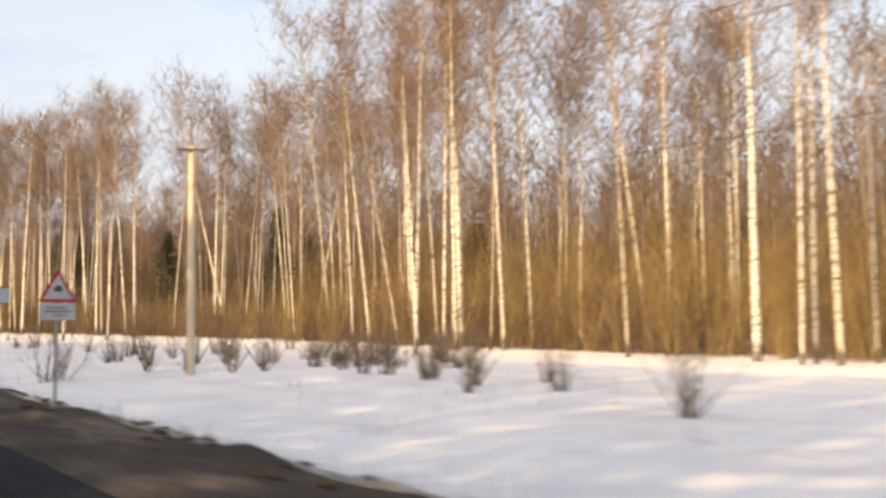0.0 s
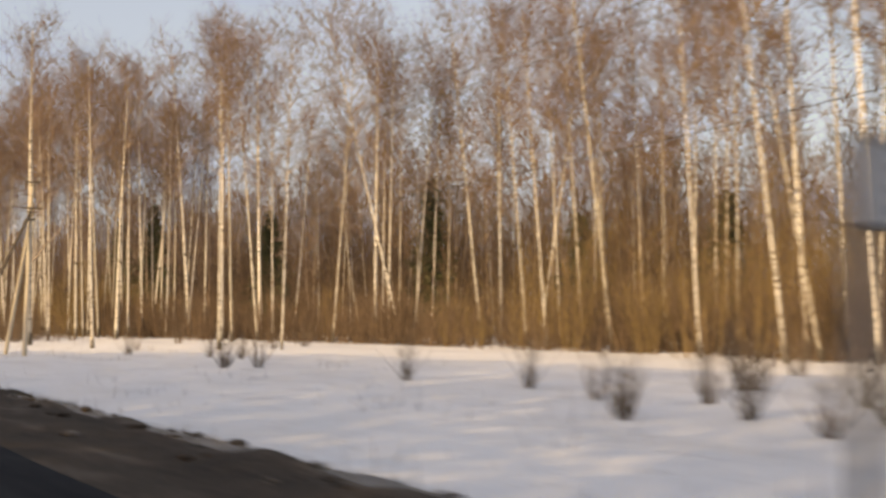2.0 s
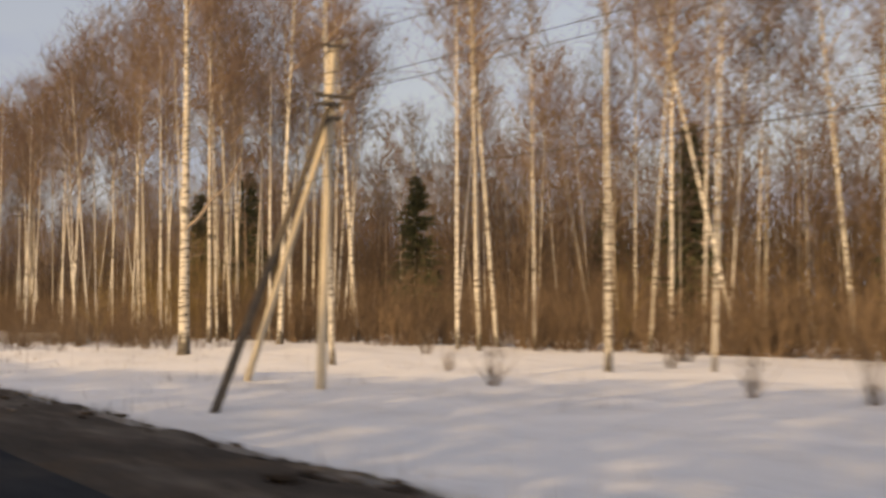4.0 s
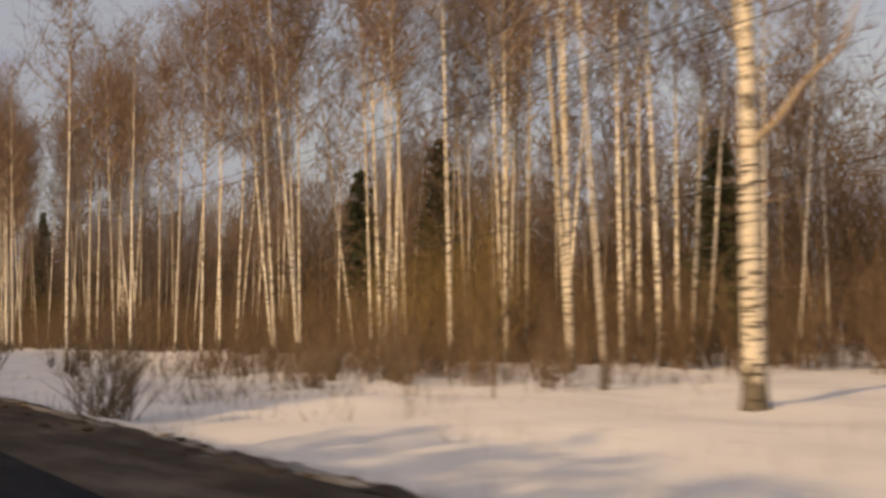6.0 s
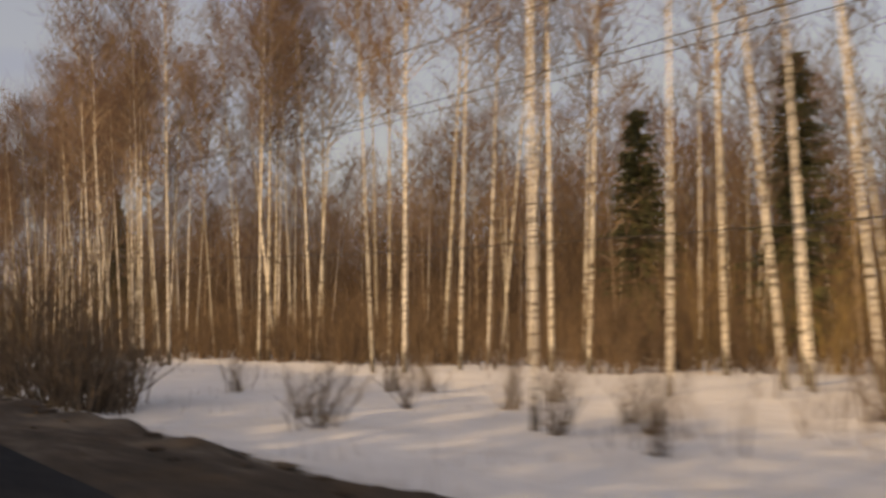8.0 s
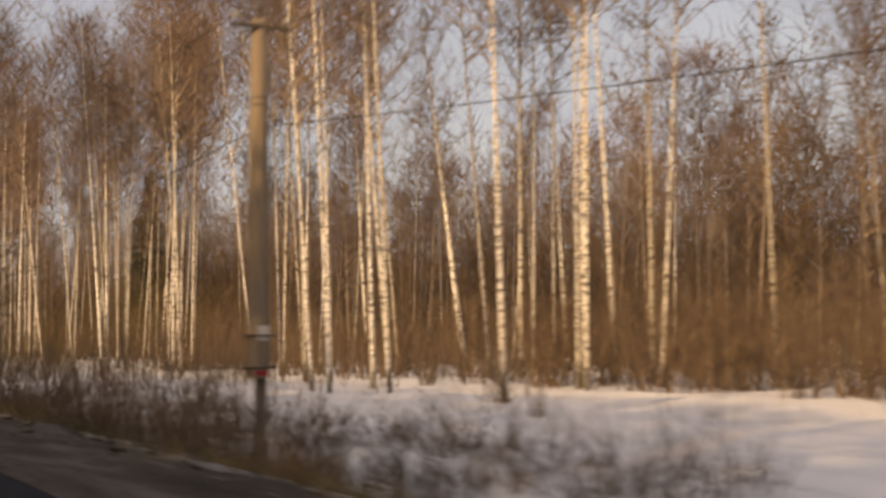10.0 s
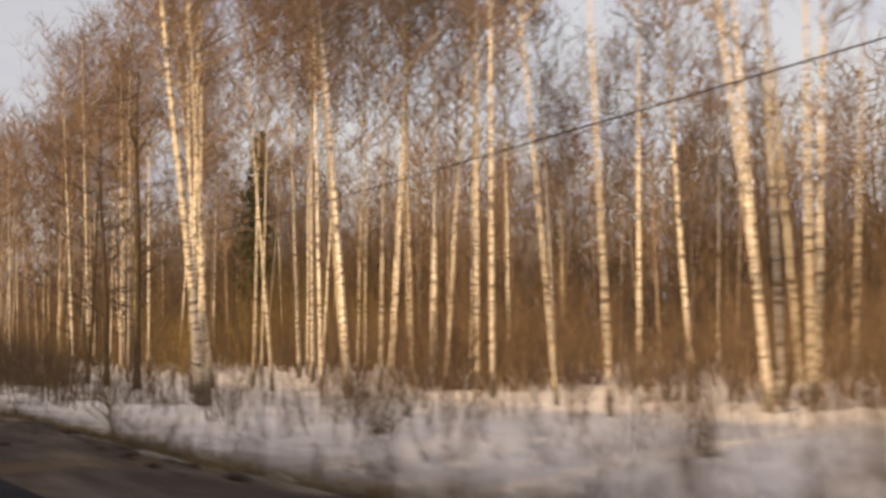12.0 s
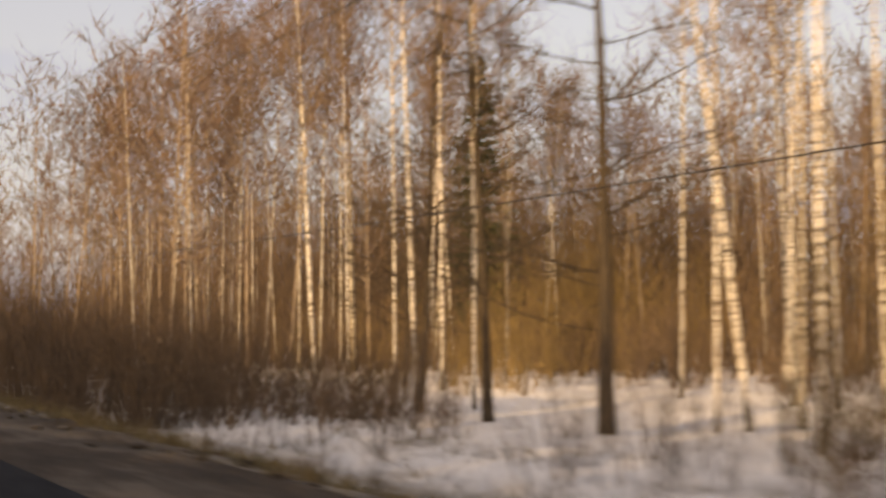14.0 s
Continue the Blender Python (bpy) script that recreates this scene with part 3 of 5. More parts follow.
BIRCHES_I = [
    (32.8, 289.8, 25.4, 0.22, 0.2), (26.2, 290.4, 26.0, 0.28, -4.7), (19.2, 290.7, 25.2, 0.15, -0.3), (28.2, 291.1, 25.9, 0.15, 0.9),
    (31.8, 291.1, 27.9, 0.15, 3.7), (33.5, 291.5, 24.8, 0.17, 1.1), (32.0, 292.8, 27.3, 0.15, 1.0), (49.5, 292.9, 24.0, 0.38, -4.2),
    (27.5, 293.3, 25.4, 0.20, -4.4), (33.5, 293.5, 24.3, 0.17, 2.1), (34.0, 295.6, 27.1, 0.14, 0.1), (33.5, 297.1, 25.4, 0.23, -1.4),
    (43.8, 298.1, 22.3, 0.22, -2.6), (29.2, 299.3, 26.0, 0.22, -1.5), (26.5, 299.5, 25.7, 0.17, -4.7), (22.5, 300.4, 24.7, 0.23, 0.1),
    (34.0, 300.6, 28.0, 0.16, 3.3), (43.8, 302.8, 25.9, 0.23, -1.1), (34.5, 305.2, 27.8, 0.14, 0.6),
]
BIRCHES_J = [
    (37.0, 305.5, 25.8, 0.20, 3.2), (25.8, 306.1, 26.0, 0.21, -6.7), (35.5, 306.2, 26.5, 0.13, 0.3), (32.2, 306.6, 25.6, 0.19, -0.7),
    (28.5, 306.7, 24.3, 0.19, 1.0), (25.2, 306.8, 22.3, 0.15, 0.1), (34.0, 310.1, 27.2, 0.16, -1.1), (34.0, 312.2, 24.5, 0.24, -2.1),
    (35.0, 313.1, 25.6, 0.15, -0.1), (37.5, 316.0, 24.9, 0.17, 3.1), (34.0, 318.2, 25.7, 0.16, 0.9), (25.5, 320.4, 25.3, 0.15, -0.6),
    (23.0, 320.5, 22.8, 0.18, -2.4), (30.5, 331.2, 25.1, 0.20, -0.4), (29.0, 333.2, 25.7, 0.17, -0.9), (35.5, 333.2, 24.7, 0.13, 0.8),
    (35.5, 336.2, 26.9, 0.14, 0.1), (26.5, 337.0, 25.6, 0.21, -3.5), (38.5, 346.9, 22.7, 0.22, 3.3),
]
BIRCHES_K = [
    (34.0, 348.3, 27.6, 0.21, -1.7), (35.0, 351.5, 27.6, 0.16, -0.3), (32.5, 352.3, 26.2, 0.21, -0.6), (34.0, 352.5, 26.6, 0.18, 0.7),
    (36.5, 352.6, 24.7, 0.37, -1.9), (47.2, 360.9, 25.4, 0.33, 0.8), (35.0, 361.8, 26.6, 0.13, -3.9), (37.8, 361.9, 25.9, 0.25, -2.8),
    (33.5, 368.7, 24.4, 0.19, -0.4), (33.0, 370.0, 27.6, 0.24, -1.8), (35.0, 371.1, 26.4, 0.15, 1.4), (33.5, 374.1, 24.4, 0.21, -1.5),
    (39.0, 376.0, 26.2, 0.20, -1.6), (34.0, 388.1, 26.1, 0.18, -1.7), (33.5, 394.9, 26.3, 0.21, -1.8),
]
BIRCHES = BIRCHES_A + BIRCHES_B + BIRCHES_C + BIRCHES_D + BIRCHES_E + BIRCHES_F + BIRCHES_G + BIRCHES_H + BIRCHES_I + BIRCHES_J + BIRCHES_K

tree_rnd = random.Random(11)
planted = []
for i, (x, y, h, g, lean) in enumerate(BIRCHES):
    thick = g > 0.42
    if thick and x < 26:
        words = "stout old birch with white bark and black cracks"
    elif abs(lean) > 5.5:
        words = "leaning bare birch with white bark among upright ones"
    elif g < 0.17:
        words = "slender young birch with thin pale stem and bare crown"
    elif x < 24:
        words = "bare silver birch standing alone in open snow"
    else:
        words = ""
    birch(x, y, h, g, lean, (i * 5 + 2) % 9, label=words)
    planted.append((x, y))


def thick_limb(name, pts, r, parent):
    s = Sticks()
    s.tube(pts, [r * (1 - 0.8 * i / (len(pts) - 1)) for i in range(len(pts))], 7, 0)
    rnd = random.Random(len(pts) + int(r * 1000))
    for _ in range(40):
        i = rnd.randrange(1, len(pts))
        d = unit(rnd.uniform(-1, 1), rnd.uniform(-1, 1), rnd.uniform(-0.2, 1))
        s.spike(pts[i], d, rnd.uniform(0.3, 0.9), 0.012, 1)
    ob = new(name, s.mesh(name, [LIMB, TWIG], True))
    ob.matrix_basis = Matrix.Translation(pts[0]) @ Matrix.Translation(-Vector(pts[0]))
    ob.parent = parent
    ob.matrix_parent_inverse = parent.matrix_basis.inverted()


lone = [o for o in bpy.data.objects if o.name.startswith("birch_tree") and abs(o.location.x - 21.6) < 0.4 and abs(o.location.y - 142.4) < 0.6][0]
ACROSS = (0.86, -0.51)
for start, runs, r in (((21.7, 142.4, 6.4), ((0.8, 0.7), (1.5, 1.7), (2.4, 2.5), (3.0, 4.0)), 0.16), ((21.7, 142.4, 3.0), ((0.8, 0.0), (1.7, 0.05), (2.8, -0.08)), 0.05),
                       ((21.7, 142.4, 4.9), ((1.0, 0.35), (2.2, 0.6), (3.4, 0.8)), 0.05), ((21.7, 142.4, 8.2), ((1.0, 0.4), (2.0, 0.9), (3.2, 1.2)), 0.06)):
    pts = [start] + [(start[0] + a * ACROSS[0], start[1] + a * ACROSS[1], start[2] + h) for a, h in runs]
    thick_limb("limb", pts, r, lone)


def forest_edge(y):
    stops = [(-60, 47), (40, 47), (105, 47), (150, 45), (190, 42), (215, 40), (250, 39), (300, 40), (345, 38), (385, 27), (430, 15), (900, 13)]
    for (y0, a), (y1, b) in zip(stops, stops[1:]):
        if y <= y1:
            return a + (b - a) * max(0, (y - y0)) / (y1 - y0)
    return 13


def brush_front(y):
    """Where the brush begins before the trunks."""
    stops = [(-60, 45), (112, 45), (150, 38), (190, 33), (215, 30), (290, 31), (318, 38), (348, 38), (385, 24), (430, 15), (900, 13)]
    for (y0, a), (y1, b) in zip(stops, stops[1:]):
        if y <= y1:
            return a + (b - a) * max(0, (y - y0)) / (y1 - y0)
    return 13


# birches between those above, in the first rows of the wood
tries = 0
while len(planted) < 250 and tries < 20000:
    tries += 1
    y = tree_rnd.uniform(15, 350)
    x = forest_edge(y) + 5 + 38 * tree_rnd.random() ** 1.2
    if min((x - a) ** 2 + (y - b) ** 2 for a, b in planted) < 9.5:
        continue
    planted.append((x, y))
    birch(x, y, tree_rnd.uniform(18, 24), tree_rnd.uniform(0.1, 0.18), tree_rnd.gauss(-0.8, 3.2), tree_rnd.randrange(9), label="slim bare birch standing in brown brush of the wood")

# ---- the wood behind, past counting ----


def woodland():
    rnd = random.Random(21)
    kinds = []
    for k in range(4):
        axis, radii, stem = birch_trunk(40 + k, 23.0, 0.095)
        crown = birch_crown(40 + k, axis, 165, 0.042, (6, 9, 6, 10)[k], 23.0, 1.1, False)
        slim = Sticks()
        slim.tube(axis[::4], radii[::4], 5, 0 if k == 1 else 1)
        base = len(slim.v)
        slim.v += crown.v
        slim.f += [tuple(i + base for i in f) for f in crown.f]
        slim.s += [i + 1 for i in crown.s]
        kinds.append(slim)
    verts, faces, slots, off = [], [], [], 0
    spots = []
    for _ in range(225):
        y = rnd.uniform(10, 380)
        spots.append((forest_edge(y) + 8 + 52 * rnd.random(), y))
    for _ in range(110):
        y = rnd.uniform(335, 620)
        spots.append((min(17, forest_edge(y)) + 44 * rnd.random() ** 1.4, y))
    for _ in range(18):
        spots.append((rnd.uniform(19, 34), rnd.uniform(352, 392)))
    for x, y in spots:
        s = rnd.choice(kinds)
        m = Matrix.Translation((x, y, snow_z(x, y))) @ Matrix.Rotation(radians(rnd.gauss(0, 2.4)), 4, AXIS_AHEAD) @ Matrix.Rotation(rnd.uniform(0, 6.28), 4, "Z") @ Matrix.Scale(rnd.uniform(0.72, 1.0), 4)
        a = np.array(s.v) @ np.array(m.to_3x3()).T + np.array(m.translation)
        verts.append(a)
        faces += [tuple(i + off for i in f) for f in s.f]
        slots += s.s
        off += len(s.v)
    me = mesh_from("birch_wood", np.concatenate(verts).tolist(), faces, [BARK, LIMB, TWIG], slots)
    tagged(new("birch_wood", me), "deep stand of slim bare birches behind the edge", "trees", kind="stuff")


woodland()


def shade_reach(y):
    """How far from the driving line the unseen wood's shade is meant to reach."""
    stops = [(-60, 34), (70, 34), (100, 30), (116, 23), (132, 14.5), (147.5, 14), (149, 6), (152.5, 6), (155, 18), (165, 20), (185, 20), (205, 25), (232, 28), (255, 27), (278, 26), (300, 29), (440, 30)]
    for (y0, a), (y1, c) in zip(stops, stops[1:]):
        if y <= y1:
            return a + (c - a) * max(0, y - y0) / (y1 - y0)
    return 17


def far_side_wood():
    """The unseen wood across the road, heights set so long shade covers the verge."""
    rnd = random.Random(31)
    s = Sticks()
    slope = math.tan(SUN_ELEVATION)
    for row, x0 in enumerate((-13.5, -18.0)):
        y = -75.0
        while y < 400:
            y += rnd.uniform(1.3, 2.0)
            x = x0 + rnd.uniform(-1.0, 1.0)
            run = (shade_reach(y + 13) - x) / 0.937
            h = run * slope - 0.1 + rnd.uniform(-0.7, 0.2) + 0.7 * noise.noise((y * 0.13, 2.0, 6.0)) - 0.4 * row
            slanted(s, (x, y, -0.6), (x, y, h), 0.16, 0.03, 4, 0)
            z = 0.6
            while z < h:
                wide = 2.0 * (1 - (z / h) ** 3) ** 0.6 + 0.45
                a = rnd.uniform(0, 6.283)
                for j in range(8):
                    a += 0.785 + rnd.uniform(-0.4, 0.4)
                    s.spike((x, y, z), unit(math.cos(a), math.sin(a), rnd.uniform(-0.5, 0.6)), wide * rnd.uniform(0.6, 1.3), 0.135, 1)
                z += rnd.uniform(0.6, 0.9) * (1 if z > 5.5 else 2)
    me = s.mesh("roadside_spruce_wood", [BARK_DARK, NEEDLE])
    tagged(new("roadside_spruce_wood", me), "unseen wood across the road that shades the verge", "trees", kind="stuff")


# ---- brush under the trees ----


def bush(s, rnd, x, y, z, stems, height, spread, twigs, r, splay=0.32):
    for _ in range(stems):
        a = rnd.uniform(0, 2 * math.pi)
        o = rnd.uniform(0, spread * 0.35)
        tilt = rnd.uniform(0.02, splay)
        d = unit(math.cos(a) * tilt, math.sin(a) * tilt, 1)
        h = height * rnd.uniform(0.55, 1.1)
        p = (x + o * math.cos(a), y + o * math.sin(a), z - 0.1)
        s.spike(p, d, h, r * rnd.uniform(0.7, 1.3))
        for _ in range(twigs):
            k = rnd.uniform(0.15, 0.95)
            b = rnd.uniform(0, 2 * math.pi)
            e = unit(d[0] + 0.55 * math.cos(b), d[1] + 0.55 * math.sin(b), rnd.uniform(0.5, 1.1))
            s.spike(along(p, d, h * k), e, h * rnd.uniform(0.14, 0.36), r * 0.55)


def undergrowth():
    rnd = random.Random(5)
    s = Sticks()
    for _ in range(1040):
        y = rnd.uniform(8, 400)
        x = forest_edge(y) + 2.2 * noise.noise((3.0, y * 0.11, 2)) - 0.5 + 36 * rnd.random() ** 1.3
        thick = noise.noise((x * 0.07, y * 0.05, 7)) + 0.5 * noise.noise((x * 0.2, y * 0.16, 3))
        h = rnd.uniform(1.2, 4.4) + 6.0 * max(0, thick + 0.2) + (rnd.uniform(2, 5) if rnd.random() < 0.2 else 0)
        bush(s, rnd, x, y, snow_z(x, y), 7, h, 2.4, 9, 0.03, 0.45)
    # hazel and young stems, twice a man's height, before and between the first trunks
    for _ in range(1450):
        y = rnd.uniform(10, 400)
        patch = noise.noise((8.0, y * 0.06, 1)) + 0.5 * noise.noise((2.0, y * 0.19, 6))
        if y > 195 and patch < 0.05 and rnd.random() < 0.6:
            continue
        x = brush_front(y) + 8.0 * rnd.random() ** 1.3 + (0 if patch > -0.15 else 4)
        bush(s, rnd, x, y, snow_z(x, y), 6, rnd.uniform(2.4, 5.0) + 2.6 * max(-0.5, patch), 2.6, 10, 0.034, 0.5)
    # low tangled brush before the first stems of the wood
    for _ in range(620):
        y = rnd.uniform(15, 262)
        patch = noise.noise((4.0, y * 0.07, 9)) + 0.6 * noise.noise((1.0, y * 0.21, 5))
        if patch < -0.22:
            continue
        x = forest_edge(y) - 3.2 + 5.5 * rnd.random()
        bush(s, rnd, x, y, snow_z(x, y), 7, rnd.uniform(0.8, 2.6) + 1.6 * max(0, patch), 2.2, 9, 0.017, 0.7)
    # old thicket and young stems deep in the wood
    for _ in range(760):
        y = rnd.uniform(20, 480)
        x = forest_edge(y) + 15 + 62 * rnd.random()
        bush(s, rnd, x, y, -0.4, 5, 9.0 + 12.0 * rnd.random(), 3.4, 13, 0.075)
    # dark brush that closes in on the road further on
    for _ in range(470):
        y = 318 + 110 * rnd.random() ** 1.5
        x = 8.5 + (17 if y > 340 else 13) * rnd.random()
        bush(s, rnd, x, y, snow_z(x, y), 7, (rnd.uniform(3.2, 5.2) + 2.6 * rnd.random() ** 2) * min(1.1, 0.62 + 0.03 * (y - 318)), 1.8, 8, 0.022, 0.45)
    for _ in range(420):
        y = 316 + 70 * rnd.random() ** 1.6
        x = 8.0 + 14 * rnd.random()
        bush(s, rnd, x, y, snow_z(x, y), 7, rnd.uniform(0.6, 1.9), 1.6, 7, 0.014, 0.8)
    # loose man-high brush on the strip where the wood comes near the road
    for _ in range(330):
        y = rnd.uniform(246, 336)
        if noise.noise((5.0, y * 0.09, 2.0)) < -0.25:
            continue
        x = 13.0 + (14 if y < 290 else 8) * rnd.random()
        bush(s, rnd, x, y, snow_z(x, y), 4, rnd.uniform(1.6, 3.2) + 2.0 * rnd.random() ** 2, 1.6, 8, 0.015, 0.45)
    # tangled low growth on the bank by the concrete-footed pole
    for _ in range(560):
        y = rnd.uniform(211, 250)
        x = 5.7 + 8.5 * rnd.random() ** 1.2
        if noise.noise((x * 0.3, y * 0.22, 4.0)) < -0.12:
            continue
        bush(s, rnd, x, y, snow_z(x, y), 5, rnd.uniform(0.5, 1.7), 1.0, 7, 0.013, 0.8)
    for _ in range(110):
        x, y = rnd.gauss(14.5, 2.4), rnd.gauss(157, 4.5)
        bush(s, rnd, x, y, snow_z(x, y), 4, rnd.uniform(0.3, 1.1), 1.2, 5, 0.008, 0.8)
    for _ in range(80):
        x, y = rnd.gauss(19, 2.2), rnd.gauss(172, 5)
        bush(s, rnd, x, y, snow_z(x, y), 5, rnd.uniform(0.6, 2.0), 1.4, 7, 0.011, 0.6)
    # fine brush that comes out of the wood in a patch
    for _ in range(190):
        x, y = rnd.gauss(24, 2.8), rnd.gauss(167, 7)
        bush(s, rnd, x, y, snow_z(x, y), 7, rnd.uniform(1.0, 3.6), 1.6, 8, 0.014, 0.5)
    for _ in range(320):
        y = rnd.uniform(330, 660)
        x = forest_edge(y) - 2 + 25 * rnd.random() ** 1.3
        bush(s, rnd, x, y, -0.1, 7, rnd.uniform(3, 8), 2.5, 6, 0.05)
    tagged(new("undergrowth", s.mesh("undergrowth", [BRUSH])), "dense brown leafless brush under the birches", "undergrowth", kind="stuff")


undergrowth()


def far_wood():
    """The hazy depth of the wood: grown trees past telling apart."""
    rnd = random.Random(66)
    s = Sticks()
    for _ in range(1700):
        y = rnd.uniform(30, 540)
        x = max(forest_edge(y), 24) + 40 + 80 * rnd.random() ** 1.2
        h = rnd.uniform(21, 31)
        s.spike((x, y, -0.4), unit(rnd.gauss(0, 0.03), rnd.gauss(0, 0.03), 1), h, 0.12)
        for _ in range(26):
            a = rnd.uniform(0, 6.283)
            s.spike((x + rnd.gauss(0, 0.5), y + rnd.gauss(0, 0.5), h * rnd.uniform(0.0, 0.45)), unit(math.cos(a), math.sin(a), rnd.uniform(0.3, 2.5)), rnd.uniform(2.2, 5.5), 0.085)
        for _ in range(54):
            a = rnd.uniform(0, 6.283)
            z = rnd.uniform(0.36, 0.97)
            o = 2.2 * math.sin(math.pi * z) * rnd.random()
            s.spike((x + o * math.cos(a), y + o * math.sin(a), h * z), unit(math.cos(a), math.sin(a), rnd.uniform(-0.3, 2.2)), rnd.uniform(1.6, 4.2), 0.05)
    tagged(new("far_wood", s.mesh("far_wood", [BRUSH])), "hazy brown depth of the leafless wood", "trees", kind="stuff")


far_wood()


def willow_thicket():
    """Patches of yellower young willow and aspen at the edge."""
    rnd = random.Random(15)
    s = Sticks()
    for cx, cy, rx, ry, n, h in ((50, 60, 7, 32, 175, 9.5), (55, 106, 8, 20, 40, 8.0), (46, 112, 4, 14, 16, 5.0), (41, 186, 5, 12, 45, 6.0), (34, 332, 5, 9, 30, 5.2), (51, 347, 6, 8, 90, 9.0), (34, 178, 3, 4, 22, 8.0)):
        for _ in range(n):
            x, y = rnd.gauss(cx, rx * 0.6), rnd.gauss(cy, ry * 0.6)
            bush(s, rnd, x, y, snow_z(x, y), 7, h * rnd.uniform(0.5, 1.3), 2.4, 9, 0.026, 0.42)
    tagged(new("willow_thicket", s.mesh("willow_thicket", [WILLOW])), "yellowish brown leafless willow thicket before birches", "undergrowth", kind="stuff")


willow_thicket()


def roadside_brush():
    """Low dead stalks and saplings that close in on the road further on."""
    rnd = random.Random(8)
    s = Sticks()
    for _ in range(500):
        y = rnd.uniform(214, 262)
        x = 5.7 + 11 * rnd.random() ** 1.25
        if (y < 232 and x > 10.5) or noise.noise((x * 0.25, y * 0.2, 1.5)) < -0.02:
            continue
        bush(s, rnd, x, y, snow_z(x, y), 5, rnd.uniform(0.5, 1.5), 0.7, 4, 0.011, 0.55)
    # a close tangle of last year's weeds by the brown pole
    for _ in range(520):
        y = rnd.uniform(213, 246)
        x = 6.0 + 8.0 * rnd.random()
        if x > 9.0 and noise.noise((x * 0.3, y * 0.22, 4.0)) < -0.2:
            continue
        bush(s, rnd, x, y, snow_z(x, y), 6, rnd.uniform(0.25, 0.8), 1.3, 5, 0.014, 1.1)
    for _ in range(130):
        y = rnd.uniform(276, 345)
        x = 5.4 + 12 * rnd.random() ** 1.6
        bush(s, rnd, x, y, snow_z(x, y), 5, rnd.uniform(0.4, 1.2), 0.7, 4, 0.011, 0.5)
    tagged(new("roadside_brush", s.mesh("roadside_brush", [BRUSH])), "low leafless stalks and saplings in roadside snow", "undergrowth", kind="stuff")


roadside_brush()

# ---- single shrubs in the open snow ----


def shrub_stems(seed, stems, height, spread, twigs, r, splay=0.3):
    """Five clusters of branches that rise from one foot."""
    out = []
    rnd = random.Random(seed)
    for k in range(5):
        s = Sticks()
        a = 2 * math.pi * k / 5
        bush(s, rnd, spread * 0.16 * math.cos(a), spread * 0.16 * math.sin(a), 0, max(2, stems // 5), height, spread * 0.6, twigs, r, max(splay, 0.55 if stems > 20 else 0.3))
        for _ in range(max(1, stems // 12)):
            t = a + rnd.uniform(-0.6, 0.6)
            s.spike((0.1 * math.cos(t), 0.1 * math.sin(t), 0), unit(math.cos(t), math.sin(t), rnd.uniform(0.7, 1.8)), height * rnd.uniform(0.5, 0.9), r)
        out.append(s.mesh("branch", [SHRUB]))
    return out


SHRUBS = [shrub_stems(1, 21, 1.5, 1.0, 7, 0.015), shrub_stems(2, 15, 1.3, 0.7, 7, 0.014), shrub_stems(3, 10, 1.9, 0.4, 7, 0.017), shrub_stems(4, 26, 1.9, 1.4, 9, 0.013),
          shrub_stems(5, 24, 1.45, 1.3, 10, 0.012, 0.85)]


SHRUB_WORDS = ("spreading leafless brown willow shrub standing in snow", "small bare twiggy shrub poking out of the snow",
               "upright cluster of thin leafless willow shoots in snow", "wide many-stemmed bare shrub on the snow bank",
               "bowl-shaped bare shrub with fine outspread twigs in snow")


def shrub(x, y, size, kind, label=""):
    root = new("shrub")
    root.matrix_basis = Matrix.Translation((x, y, snow_z(x, y))) @ Matrix.Rotation(x * 7 + y, 4, "Z") @ Matrix.Scale(size, 4)
    for me in SHRUBS[kind]:
        new("branch", me).parent = root
    tagged(root, label or SHRUB_WORDS[kind], "shrub", "shrubs in the open snow")


for x, y, size, kind in [
        (17.6, 19.7, 1.5, 2), (20.4, 40.2, 1.2, 1), (21.1, 29.1, 1.3, 1), (18.7, 30.2, 1.0, 2), (21.0, 70.6, 1.2, 2), (17.4, 55.9, 1.1, 2),
        (21.5, 56.2, 1.2, 1), (22.4, 53.1, 1.3, 1), (26.0, 53.1, 1.5, 1), (21.2, 36.6, 1.2, 1), (19.1, 64.9, 1.0, 1), (20.6, 50.3, 1.1, 2)]:
    shrub(x, y, size, kind)
for x, y, size, kind in [
        (25.3, 49.2, 1.2, 1), (21.1, 39.7, 1.5, 1), (11.2, 48.2, 1.5, 4), (22.7, 102.7, 1.0, 2), (23.2, 99.4, 1.1, 2), (17.7, 62.1, 1.3, 1), (29.8, 68.4, 1.4, 1),
        (18.6, 48.6, 1.2, 2), (20.3, 93.8, 0.9, 1), (19.9, 76.2, 1.1, 2), (16.9, 61.1, 1.1, 2), (17.8, 58.3, 1.4, 2), (18.2, 88.6, 1.2, 2), (19.3, 87.6, 1.2, 2)]:
    shrub(x, y, size, kind)
